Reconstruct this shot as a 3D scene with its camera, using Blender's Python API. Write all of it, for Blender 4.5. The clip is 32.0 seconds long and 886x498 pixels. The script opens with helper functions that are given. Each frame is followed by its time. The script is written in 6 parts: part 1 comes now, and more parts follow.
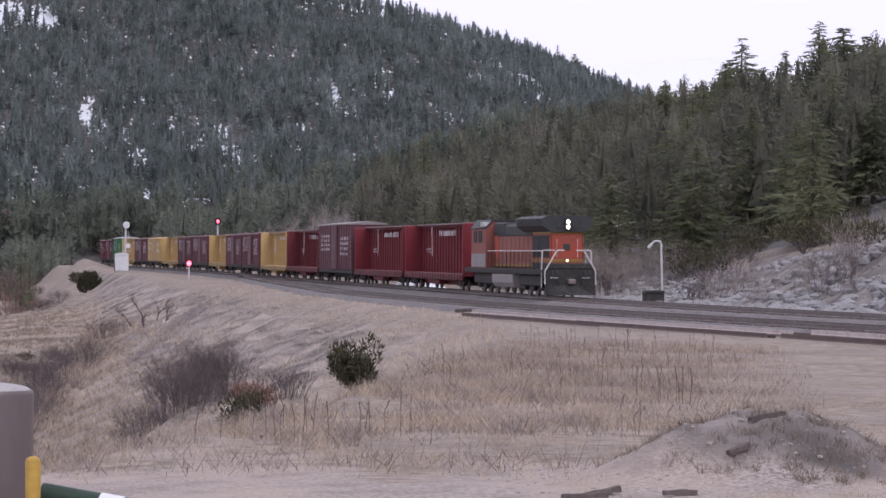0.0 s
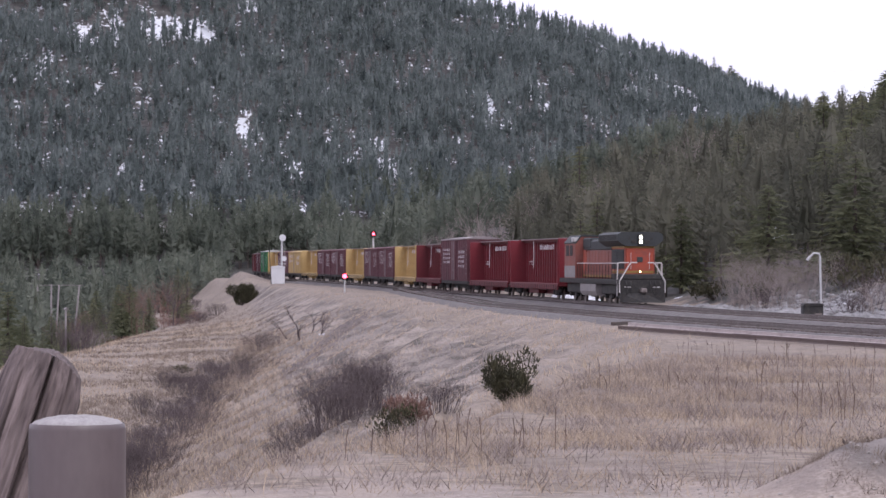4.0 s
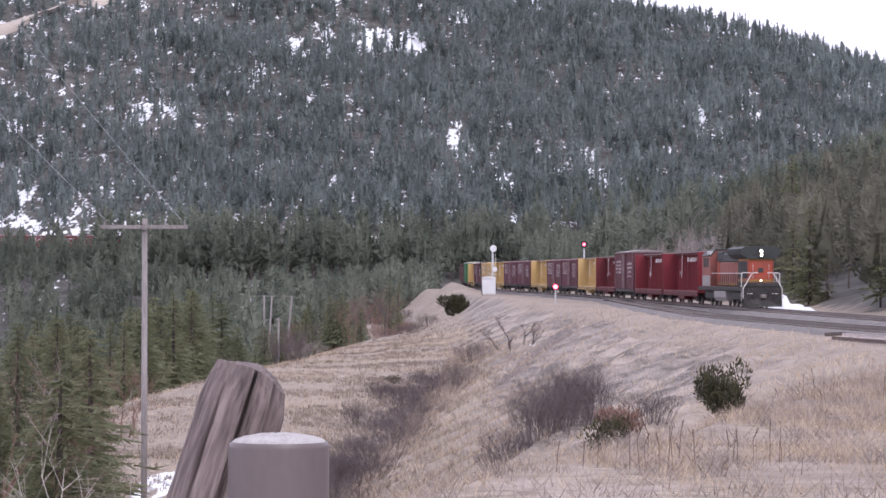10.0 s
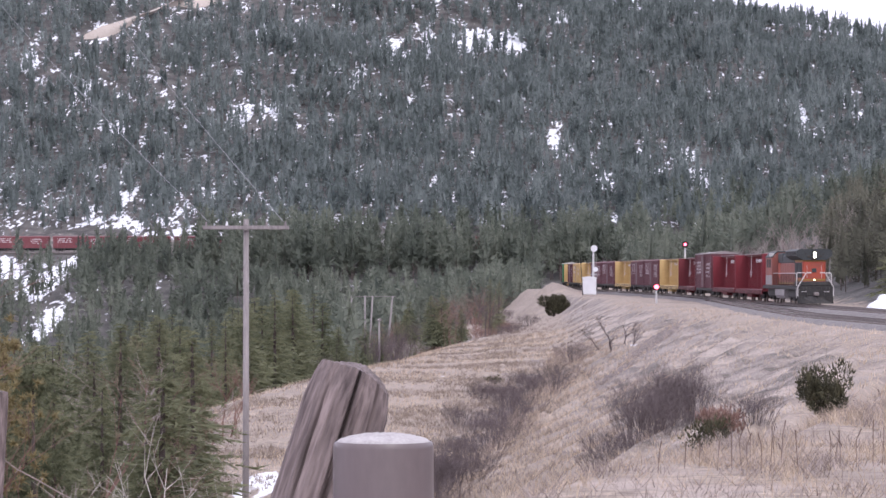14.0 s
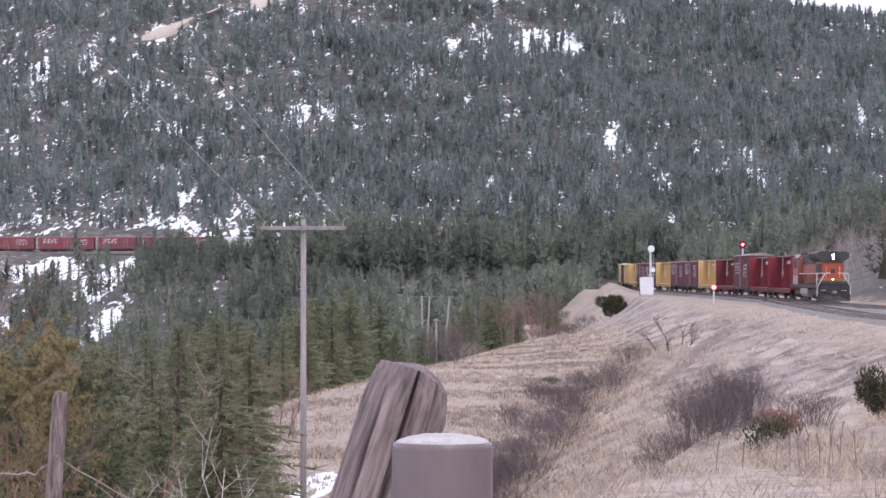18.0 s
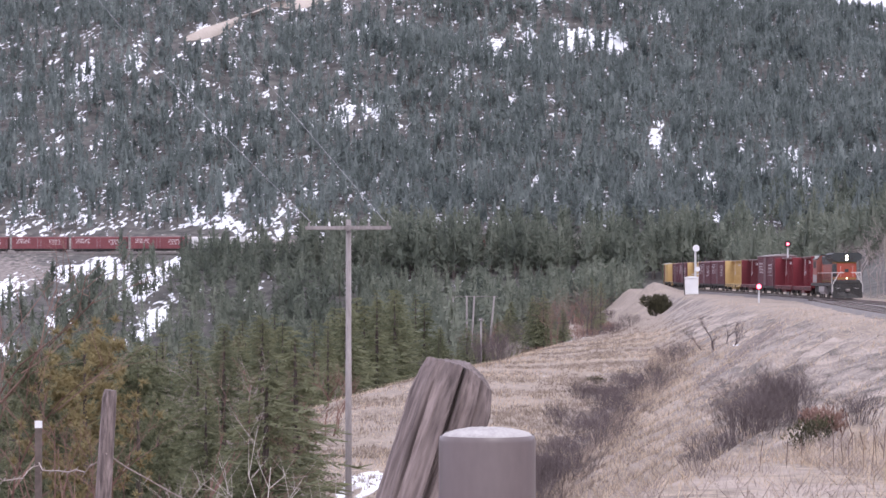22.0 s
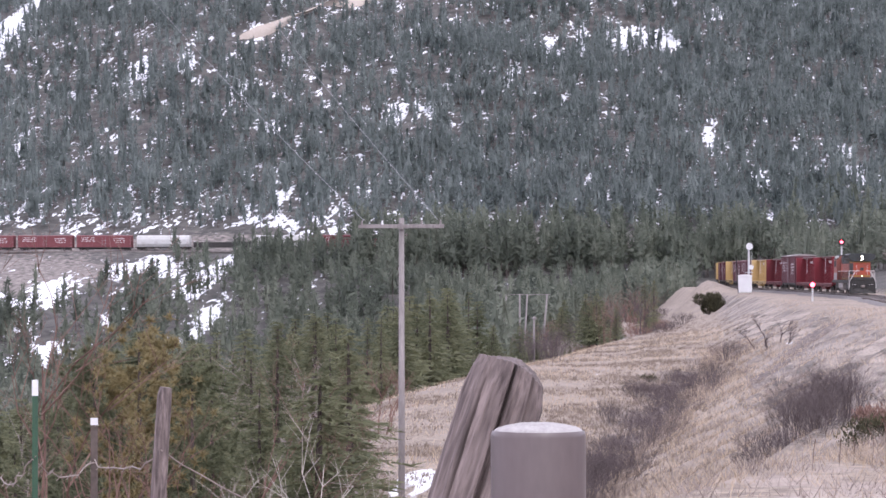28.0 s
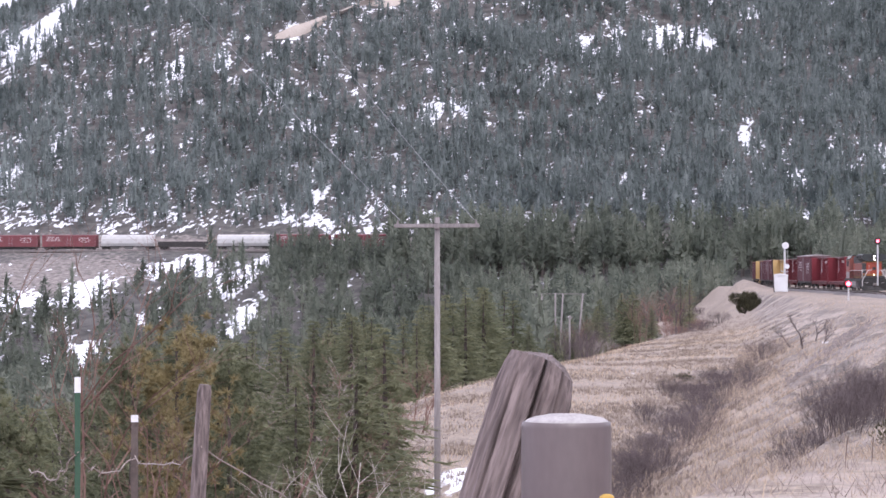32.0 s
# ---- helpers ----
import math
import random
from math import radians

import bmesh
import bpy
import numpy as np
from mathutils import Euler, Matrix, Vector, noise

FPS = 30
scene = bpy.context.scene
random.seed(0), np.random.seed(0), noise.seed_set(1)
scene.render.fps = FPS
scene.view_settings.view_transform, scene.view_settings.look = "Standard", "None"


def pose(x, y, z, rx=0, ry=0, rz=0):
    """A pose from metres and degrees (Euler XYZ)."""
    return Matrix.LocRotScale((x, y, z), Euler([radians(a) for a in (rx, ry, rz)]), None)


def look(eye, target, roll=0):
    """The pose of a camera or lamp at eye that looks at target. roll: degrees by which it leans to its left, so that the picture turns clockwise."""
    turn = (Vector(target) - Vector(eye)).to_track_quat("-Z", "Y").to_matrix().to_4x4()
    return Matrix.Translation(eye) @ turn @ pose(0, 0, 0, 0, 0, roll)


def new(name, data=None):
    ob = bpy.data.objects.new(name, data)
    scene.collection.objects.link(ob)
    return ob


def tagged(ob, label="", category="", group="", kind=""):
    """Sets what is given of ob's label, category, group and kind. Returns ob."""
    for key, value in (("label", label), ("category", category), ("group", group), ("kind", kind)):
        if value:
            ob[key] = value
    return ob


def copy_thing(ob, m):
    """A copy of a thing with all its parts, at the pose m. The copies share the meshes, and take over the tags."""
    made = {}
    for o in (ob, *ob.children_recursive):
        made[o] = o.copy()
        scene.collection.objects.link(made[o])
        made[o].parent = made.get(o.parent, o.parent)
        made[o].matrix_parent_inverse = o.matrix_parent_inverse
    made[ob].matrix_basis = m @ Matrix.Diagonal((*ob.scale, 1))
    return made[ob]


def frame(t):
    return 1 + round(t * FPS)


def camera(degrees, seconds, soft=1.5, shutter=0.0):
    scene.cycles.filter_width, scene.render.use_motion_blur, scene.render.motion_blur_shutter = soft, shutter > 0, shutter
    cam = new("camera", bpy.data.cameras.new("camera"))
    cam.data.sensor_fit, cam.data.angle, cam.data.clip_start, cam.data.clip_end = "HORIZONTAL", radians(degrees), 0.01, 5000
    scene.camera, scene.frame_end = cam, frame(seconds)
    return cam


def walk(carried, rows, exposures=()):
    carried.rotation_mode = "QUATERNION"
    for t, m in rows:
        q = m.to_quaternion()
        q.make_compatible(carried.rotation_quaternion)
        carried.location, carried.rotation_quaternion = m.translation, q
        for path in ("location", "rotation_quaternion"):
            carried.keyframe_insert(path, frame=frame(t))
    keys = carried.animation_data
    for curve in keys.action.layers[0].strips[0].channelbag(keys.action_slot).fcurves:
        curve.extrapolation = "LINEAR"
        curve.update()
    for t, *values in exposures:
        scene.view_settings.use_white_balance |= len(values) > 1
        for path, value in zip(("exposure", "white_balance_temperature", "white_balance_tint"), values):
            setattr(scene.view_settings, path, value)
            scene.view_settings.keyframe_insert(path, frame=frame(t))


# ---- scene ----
# z = 0 is the top of the near rails; the camera pans about 2.6 m above them and shifts slowly by up to a metre.
cam = camera(18.46, 32.0, 1.55)
EYE = 2.6
# seconds, turn to the right, tilt up, roll, and the step back from the usual stand
ROWS = [
    (0, 6.739, 0.060, 0.266, 0.970), (0.5, 6.256, 0.104, 0.277, 0.624), (1, 5.846, 0.130, 0.276, 0.473), (1.5, 5.472, 0.166, 0.261, 0.390),
    (2, 5.093, 0.193, 0.247, 0.313), (2.5, 4.653, 0.230, 0.236, 0.246), (3, 4.234, 0.256, 0.228, 0.188), (3.5, 3.881, 0.275, 0.221, 0.131),
    (4, 3.465, 0.311, 0.213, 0.090), (4.5, 3.027, 0.341, 0.202, 0.035), (6.5, 1.573, 0.472, 0.163, -0.126), (7, 1.061, 0.492, 0.154, -0.167),
    (7.5, 0.669, 0.502, 0.144, -0.202), (8, 0.298, 0.508, 0.134, -0.199), (9, -0.302, 0.511, 0.110, -0.200), (10, -0.962, 0.521, 0.101, -0.195),
    (11, -1.632, 0.506, 0.089, -0.195), (12, -2.203, 0.512, 0.079, -0.196), (13, -2.704, 0.520, 0.048, -0.196), (14, -3.073, 0.522, 0.052, -0.191),
    (14.5, -3.235, 0.523, 0.056, -0.194), (16.5, -4.014, 0.524, 0.068, -0.191), (17, -4.115, 0.524, 0.056, -0.194), (18, -4.270, 0.531, 0.028, -0.194),
    (19, -4.491, 0.530, 0.015, -0.181), (20, -4.765, 0.516, 0.005, -0.108), (21, -4.993, 0.516, 0.008, -0.027), (22, -5.209, 0.521, -0.014, 0.014),
    (23, -5.500, 0.519, -0.024, 0.018), (24, -5.703, 0.497, -0.025, 0.012), (25, -5.859, 0.491, -0.015, 0.015), (25.5, -5.960, 0.491, -0.010, 0.014),
    (27.5, -6.245, 0.497, -0.037, 0.088), (28, -6.322, 0.485, -0.033, 0.123), (28.5, -6.424, 0.480, -0.029, 0.168), (29, -6.553, 0.480, -0.030, 0.206),
    (29.5, -6.620, 0.476, -0.034, 0.246), (30, -6.702, 0.474, -0.039, 0.285), (30.5, -6.785, 0.473, -0.043, 0.326), (31, -6.863, 0.468, -0.046, 0.366),
    (31.5, -6.959, 0.471, -0.049, 0.406), (32, -7.072, 0.469, -0.047, 0.446),
]
walk(cam, [(t, pose(-back * math.sin(radians(yaw)), -back * math.cos(radians(yaw)), EYE, 90 + pitch, -roll, -yaw)) for t, yaw, pitch, roll, back in ROWS], exposures=[(0, -0.22), (4, -0.1), (9, 0.26), (19, 0.44), (32, 0.52)])

# ---- daylight: a bright overcast evening ----
world = bpy.data.worlds.new("overcast_sky")
scene.world = world
world.use_nodes = True
wt = world.node_tree
wt.nodes.clear()
sky = wt.nodes.new("ShaderNodeTexSky")
sky.sky_type, sky.sun_disc = "NISHITA", False
sky.sun_elevation, sky.sun_rotation = radians(44), radians(150)
sky.air_density, sky.dust_density, sky.ozone_density = 1.0, 6.0, 1.0
soft_sky = wt.nodes.new("ShaderNodeHueSaturation")
soft_sky.inputs["Saturation"].default_value = 0.22
grey_sky = wt.nodes.new("ShaderNodeMix")
grey_sky.data_type = "RGBA"
grey_sky.inputs[0].default_value = 0.82
grey_sky.inputs[7].default_value = (13.5, 13.1, 16.6, 1)
back = wt.nodes.new("ShaderNodeBackground")
back.inputs["Strength"].default_value = 0.1
wo = wt.nodes.new("ShaderNodeOutputWorld")
wt.links.new(sky.outputs[0], soft_sky.inputs["Color"])
wt.links.new(soft_sky.outputs[0], grey_sky.inputs[6])
wt.links.new(grey_sky.outputs[2], back.inputs["Color"])
wt.links.new(back.outputs[0], wo.inputs[0])
sun_data = bpy.data.lights.new("sun", "SUN")
sun_data.energy, sun_data.angle, sun_data.color = 0.8, radians(22), (1.0, 0.97, 0.98)
sun = new("sun", sun_data)
sun.matrix_world = look((40, -30, 110), (0, 60, 0))

# ---- materials ----
MATS = {}


def mat(name, dark, light, rough=0.85, scale=3.0, fine=40.0, bump=0.3, metal=0.0, island=0.0, stain=None, stain_amount=0.35, stretch=(1, 1, 1), contrast=0.5, leaf=0.0):
    """A two-scale noise material between two real base colours, with relief, an optional stain colour and a shift per piece."""
    if name in MATS:
        return MATS[name]
    m = MATS[name] = bpy.data.materials.new(name)
    m.use_nodes = True
    nt = m.node_tree
    nt.nodes.clear()
    N = lambda kind: nt.nodes.new(kind)
    co, mp = N("ShaderNodeTexCoord"), N("ShaderNodeMapping")
    mp.inputs["Scale"].default_value = stretch
    nt.links.new(co.outputs["Object"], mp.inputs[0])
    big, small = N("ShaderNodeTexNoise"), N("ShaderNodeTexNoise")
    for n, s in ((big, scale), (small, fine)):
        n.inputs["Scale"].default_value, n.inputs["Detail"].default_value = s, 5
        nt.links.new(mp.outputs[0], n.inputs["Vector"])
    blend = N("ShaderNodeMath")
    blend.operation = "MULTIPLY_ADD"
    blend.inputs[1].default_value = 0.5
    half = N("ShaderNodeMath")
    half.operation = "MULTIPLY"
    half.inputs[1].default_value = 0.5
    nt.links.new(small.outputs[0], half.inputs[0])
    nt.links.new(big.outputs[0], blend.inputs[0])
    nt.links.new(half.outputs[0], blend.inputs[2])
    ramp = N("ShaderNodeMapRange")
    ramp.inputs[1].default_value, ramp.inputs[2].default_value = 0.5 - contrast * 0.4, 0.5 + contrast * 0.4
    nt.links.new(blend.outputs[0], ramp.inputs[0])
    source = ramp.outputs[0]
    if island:
        geo, oi = N("ShaderNodeNewGeometry"), N("ShaderNodeObjectInfo")
        a = N("ShaderNodeMath")
        a.operation = "ADD"
        nt.links.new(geo.outputs["Random Per Island"], a.inputs[0])
        nt.links.new(oi.outputs["Random"], a.inputs[1])
        b = N("ShaderNodeMath")
        b.operation = "MULTIPLY_ADD"
        b.inputs[1].default_value, b.inputs[2].default_value = island, -island
        nt.links.new(a.outputs[0], b.inputs[0])
        c = N("ShaderNodeMath")
        c.operation, c.use_clamp = "ADD", True
        nt.links.new(source, c.inputs[0])
        nt.links.new(b.outputs[0], c.inputs[1])
        source = c.outputs[0]
    mix = N("ShaderNodeMix")
    mix.data_type = "RGBA"
    mix.inputs[6].default_value, mix.inputs[7].default_value = (*dark, 1), (*light, 1)
    nt.links.new(source, mix.inputs[0])
    colour = mix.outputs[2]
    if stain:
        sn = N("ShaderNodeTexNoise")
        sn.inputs["Scale"].default_value, sn.inputs["Detail"].default_value = scale * 2.3, 6
        nt.links.new(mp.outputs[0], sn.inputs["Vector"])
        sr = N("ShaderNodeMapRange")
        sr.inputs[1].default_value, sr.inputs[2].default_value, sr.inputs[4].default_value = 0.5, 0.68, stain_amount
        nt.links.new(sn.outputs[0], sr.inputs[0])
        m2 = N("ShaderNodeMix")
        m2.data_type = "RGBA"
        m2.inputs[7].default_value = (*stain, 1)
        nt.links.new(sr.outputs[0], m2.inputs[0])
        nt.links.new(colour, m2.inputs[6])
        colour = m2.outputs[2]
    bs, out = N("ShaderNodeBsdfPrincipled"), N("ShaderNodeOutputMaterial")
    bs.inputs["Roughness"].default_value, bs.inputs["Metallic"].default_value = rough, metal
    nt.links.new(colour, bs.inputs["Base Color"])
    if bump:
        bm_node = N("ShaderNodeBump")
        bm_node.inputs["Strength"].default_value, bm_node.inputs["Distance"].default_value = bump, 0.6 / fine
        nt.links.new(blend.outputs[0], bm_node.inputs["Height"])
        nt.links.new(bm_node.outputs[0], bs.inputs["Normal"])
    if leaf:
        tl, ms = N("ShaderNodeBsdfTranslucent"), N("ShaderNodeMixShader")
        ms.inputs[0].default_value = leaf
        nt.links.new(colour, tl.inputs[0])
        nt.links.new(bs.outputs[0], ms.inputs[1])
        nt.links.new(tl.outputs[0], ms.inputs[2])
        nt.links.new(ms.outputs[0], out.inputs[0])
    else:
        nt.links.new(bs.outputs[0], out.inputs[0])
    return m


def glow(name, colour, strength):
    m = MATS[name] = bpy.data.materials.new(name)
    m.use_nodes = True
    bs = m.node_tree.nodes["Principled BSDF"]
    bs.inputs["Base Color"].default_value = (*colour, 1)
    bs.inputs["Emission Color"].default_value = (*colour, 1)
    bs.inputs["Emission Strength"].default_value = strength
    return m


M_ORANGE = mat("orange_paint", (0.30, 0.050, 0.028), (0.42, 0.076, 0.038), 0.55, 0.7, 14, 0.1, stain=(0.14, 0.06, 0.05), stain_amount=0.5)
M_FADED = mat("faded_orange_paint", (0.20, 0.060, 0.048), (0.30, 0.098, 0.074), 0.65, 0.8, 14, 0.1, stain=(0.18, 0.12, 0.11))
M_BLACKGREEN = mat("dark_green_black_paint", (0.018, 0.021, 0.022), (0.045, 0.05, 0.052), 0.6, 0.8, 15, 0.1)
M_YELLOWSTRIPE = mat("yellow_stripe_paint", (0.20, 0.115, 0.03), (0.32, 0.185, 0.045), 0.6, 1.2, 20, 0.1)
M_BLACK = mat("grimy_black_iron", (0.012, 0.012, 0.013), (0.05, 0.046, 0.044), 0.75, 2, 25, 0.3, stain=(0.10, 0.08, 0.065), stain_amount=0.3)
M_SILVER = mat("dusty_grey_tank_paint", (0.20, 0.182, 0.18), (0.34, 0.31, 0.305), 0.6, 1.5, 18, 0.1)
M_RAILING = mat("pale_handrail_paint", (0.50, 0.47, 0.46), (0.66, 0.62, 0.60), 0.5, 3, 30, 0.0)
M_RED = mat("bright_red_car_paint", (0.13, 0.011, 0.019), (0.21, 0.017, 0.028), 0.5, 0.5, 12, 0.08, stain=(0.10, 0.02, 0.022), stretch=(1, 1, 0.3))
M_REDDARK = mat("weathered_red_car_paint", (0.10, 0.012, 0.018), (0.17, 0.018, 0.025), 0.6, 0.5, 12, 0.08, stain=(0.06, 0.02, 0.02), stretch=(1, 1, 0.3))
M_PLUM = mat("brown_plum_car_paint", (0.085, 0.024, 0.034), (0.14, 0.042, 0.055), 0.65, 0.5, 12, 0.08, stain=(0.05, 0.025, 0.028), stretch=(1, 1, 0.3))
M_YELLOW = mat("ochre_yellow_car_paint", (0.42, 0.285, 0.12), (0.58, 0.42, 0.185), 0.6, 0.5, 12, 0.08, stain=(0.16, 0.09, 0.04), stretch=(1, 1, 0.3))
M_GREEN = mat("green_car_paint", (0.02, 0.13, 0.05), (0.035, 0.21, 0.08), 0.55, 0.6, 12, 0.08)
M_ROOF = mat("galvanised_roof", (0.20, 0.17, 0.17), (0.34, 0.30, 0.30), 0.6, 0.8, 15, 0.1, stain=(0.12, 0.06, 0.06))
M_OLDBOX = mat("faded_boxcar_red", (0.13, 0.034, 0.042), (0.21, 0.056, 0.064), 0.65, 0.4, 10, 0.08, stain=(0.10, 0.03, 0.03))
M_HOPPER = mat("pale_grey_hopper_paint", (0.42, 0.42, 0.42), (0.58, 0.57, 0.56), 0.6, 0.4, 10, 0.08, stain=(0.25, 0.22, 0.2))
M_WHITE = mat("white_lettering_paint", (0.50, 0.45, 0.46), (0.70, 0.66, 0.66), 0.7, 2, 20, 0.0)
M_STEEL = mat("worn_rail_steel", (0.16, 0.135, 0.125), (0.34, 0.30, 0.285), 0.4, 2, 30, 0.1, metal=0.6, stain=(0.12, 0.06, 0.04))
M_RUSTRAIL = mat("rusty_stacked_rail", (0.46, 0.39, 0.37), (0.64, 0.57, 0.55), 0.6, 2, 30, 0.1, stain=(0.10, 0.06, 0.05))
M_DARKRAIL = mat("dark_rusty_rail", (0.075, 0.052, 0.046), (0.16, 0.118, 0.105), 0.7, 2, 30, 0.1)
M_TIE = mat("weathered_tie_wood", (0.05, 0.04, 0.037), (0.15, 0.12, 0.11), 0.9, 2, 30, 0.5, island=0.4)
M_BALLAST = mat("grey_ballast_stone", (0.075, 0.068, 0.066), (0.20, 0.182, 0.174), 0.9, 1.2, 9, 1.0, stain=(0.24, 0.21, 0.195))
M_ROCK = mat("grey_blasted_rock", (0.10, 0.096, 0.096), (0.33, 0.32, 0.32), 0.9, 0.8, 7, 0.9, island=0.5)
M_WOOD = mat("grey_weathered_wood", (0.060, 0.045, 0.044), (0.28, 0.225, 0.215), 0.9, 26, 120, 0.9, stretch=(1, 1, 0.11), stain=(0.045, 0.034, 0.033), stain_amount=0.8, contrast=0.36)
M_POLE = mat("pole_wood", (0.17, 0.15, 0.148), (0.34, 0.305, 0.30), 0.9, 3, 30, 0.4, stretch=(1, 1, 0.12))
M_BROWNPIPE = mat("brown_pipe_paint", (0.110, 0.086, 0.086), (0.140, 0.110, 0.110), 0.36, 2, 60, 0.05, stain=(0.12, 0.09, 0.09), stretch=(1, 1, 0.4))
M_CONCRETE = mat("pale_concrete_cap", (0.27, 0.25, 0.245), (0.46, 0.435, 0.425), 0.9, 30, 140, 0.6)
M_YELLOWPIPE = mat("yellow_post_paint", (0.38, 0.22, 0.03), (0.52, 0.33, 0.06), 0.6, 9, 60, 0.1, stain=(0.16, 0.10, 0.06))
M_GATEGREEN = mat("green_gate_paint", (0.022, 0.05, 0.032), (0.04, 0.075, 0.05), 0.5, 4, 50, 0.1)
M_POSTGREEN = mat("green_t_post_paint", (0.02, 0.06, 0.035), (0.035, 0.09, 0.05), 0.6, 4, 50, 0.1)
M_WIRE = mat("rusty_barbed_wire", (0.20, 0.16, 0.14), (0.38, 0.32, 0.29), 0.7, 8, 60, 0.0)
M_CABLE = mat("power_line_cable", (0.22, 0.22, 0.23), (0.30, 0.30, 0.31), 0.6, 1, 10, 0.0)
M_SIGNALWHITE = mat("signal_white_paint", (0.62, 0.62, 0.64), (0.78, 0.78, 0.80), 0.5, 1, 12, 0.05)
M_SIGNALPOLE = mat("aluminium_mast", (0.45, 0.45, 0.46), (0.60, 0.60, 0.61), 0.45, 1, 12, 0.05)
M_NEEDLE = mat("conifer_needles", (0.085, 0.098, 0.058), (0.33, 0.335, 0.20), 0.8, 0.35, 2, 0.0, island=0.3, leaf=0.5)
# mountain needles: distance haze is put into the colour, paler and bluer
M_NEEDLEFAR = mat("hazed_hillside_needles", (0.060, 0.079, 0.077), (0.262, 0.298, 0.282), 0.9, 0.05, 0.22, 0.0, contrast=0.4, leaf=0.35)
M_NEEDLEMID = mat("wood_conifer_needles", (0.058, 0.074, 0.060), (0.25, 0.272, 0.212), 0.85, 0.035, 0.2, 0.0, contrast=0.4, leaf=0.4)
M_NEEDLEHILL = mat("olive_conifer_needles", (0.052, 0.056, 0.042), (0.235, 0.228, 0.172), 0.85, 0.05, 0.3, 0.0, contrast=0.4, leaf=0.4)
M_NEEDLEDRY = mat("yellowed_pine_needles", (0.19, 0.155, 0.075), (0.40, 0.335, 0.175), 0.8, 0.5, 4, 0.0, island=0.35, leaf=0.4)
M_JUNIPER = mat("juniper_foliage", (0.030, 0.030, 0.016), (0.095, 0.085, 0.042), 0.85, 2, 8, 0.0, island=0.35)
M_BARK = mat("conifer_bark", (0.06, 0.048, 0.042), (0.14, 0.11, 0.10), 0.95, 3, 20, 0.6)
M_BIRCH = mat("pale_birch_bark", (0.30, 0.262, 0.235), (0.50, 0.455, 0.415), 0.85, 3, 20, 0.3)
M_TWIG = mat("bare_twigs", (0.075, 0.058, 0.060), (0.15, 0.118, 0.118), 0.9, 0.6, 6, 0.0, island=0.3)
M_TWIGPALE = mat("pale_bare_twigs", (0.22, 0.182, 0.165), (0.38, 0.33, 0.31), 0.9, 0.6, 6, 0.0, island=0.3)
M_TWIGRED = mat("reddish_bare_twigs", (0.15, 0.088, 0.072), (0.28, 0.17, 0.14), 0.9, 0.6, 6, 0.0, island=0.3)
M_STRAW = mat("dry_straw_grass", (0.34, 0.265, 0.19), (0.60, 0.48, 0.36), 0.9, 0.12, 1.4, 0.0, island=0.4)
M_FIELDSTONE = mat("brown_field_stone", (0.22, 0.195, 0.175), (0.44, 0.40, 0.37), 0.9, 5, 30, 0.4, island=0.4)
M_WEED = mat("reddish_dry_weeds", (0.16, 0.128, 0.118), (0.36, 0.30, 0.27), 0.9, 0.2, 2, 0.0, island=0.4)
M_FIELDWEED = mat("brown_field_weeds", (0.15, 0.118, 0.096), (0.33, 0.265, 0.215), 0.9, 0.2, 2, 0.0, island=0.4)
M_STALK = mat("dead_weed_stalks", (0.075, 0.05, 0.04), (0.17, 0.115, 0.095), 0.9, 0.6, 6, 0.0, island=0.3)
M_HEADLIGHT = glow("headlight_glow", (1.0, 0.86, 0.68), 14)
M_DITCH = glow("ditch_light_glow", (1.0, 0.80, 0.55), 5)
M_REDLAMP = glow("red_signal_glow", (1.0, 0.05, 0.09), 14)
M_SNOW = mat("old_snow", (0.70, 0.72, 0.76), (0.84, 0.85, 0.88), 0.7, 1.0, 8, 0.3)
M_PALEROAD = mat("pale_cut_earth", (0.34, 0.29, 0.25), (0.50, 0.44, 0.39), 0.95, 0.1, 1.5, 0.2)

# ---- plan of the ground ----
TRACK = np.array([(60, 10), (45, 60), (33.8, 105.7), (26.6, 148), (21.4, 205), (17.2, 258), (13.3, 322), (11.6, 347), (7, 400), (2, 450), (-1.9, 500), (-4, 550), (-4.2, 600), (0, 650), (12, 700), (35, 750)], float)


def curve(knots, n=40):
    q = np.vstack([2 * knots[0] - knots[1], knots, 2 * knots[-1] - knots[-2]])
    made = []
    for i in range(1, len(q) - 2):
        a, b, c, d = q[i - 1:i + 3]
        for u in np.arange(n) / n:
            made.append(.5 * (2 * b + (c - a) * u + (2 * a - 5 * b + 4 * c - d) * u * u + (3 * b - a - 3 * c + d) * u ** 3))
    return np.array(made + [knots[-1]])


LINE = curve(TRACK)
RUN = np.r_[0, np.cumsum(np.hypot(*np.diff(LINE, axis=0).T))]


def on_track(s):
    """The place on the main line s metres along it, and its heading in degrees from +y to the left."""
    x, y = np.interp(s, RUN, LINE[:, 0]), np.interp(s, RUN, LINE[:, 1])
    x2, y2 = np.interp(s + 1, RUN, LINE[:, 0]), np.interp(s + 1, RUN, LINE[:, 1])
    return x, y, math.degrees(math.atan2(-(x2 - x), y2 - y))


def track_x(y):
    return np.interp(y, LINE[:, 1], LINE[:, 0])


def siding_x(y):
    """The second track, which joins the main line at its far end."""
    return track_x(y) - 7.9 * np.clip((318 - y) / 130, 0, 1) ** 1.2


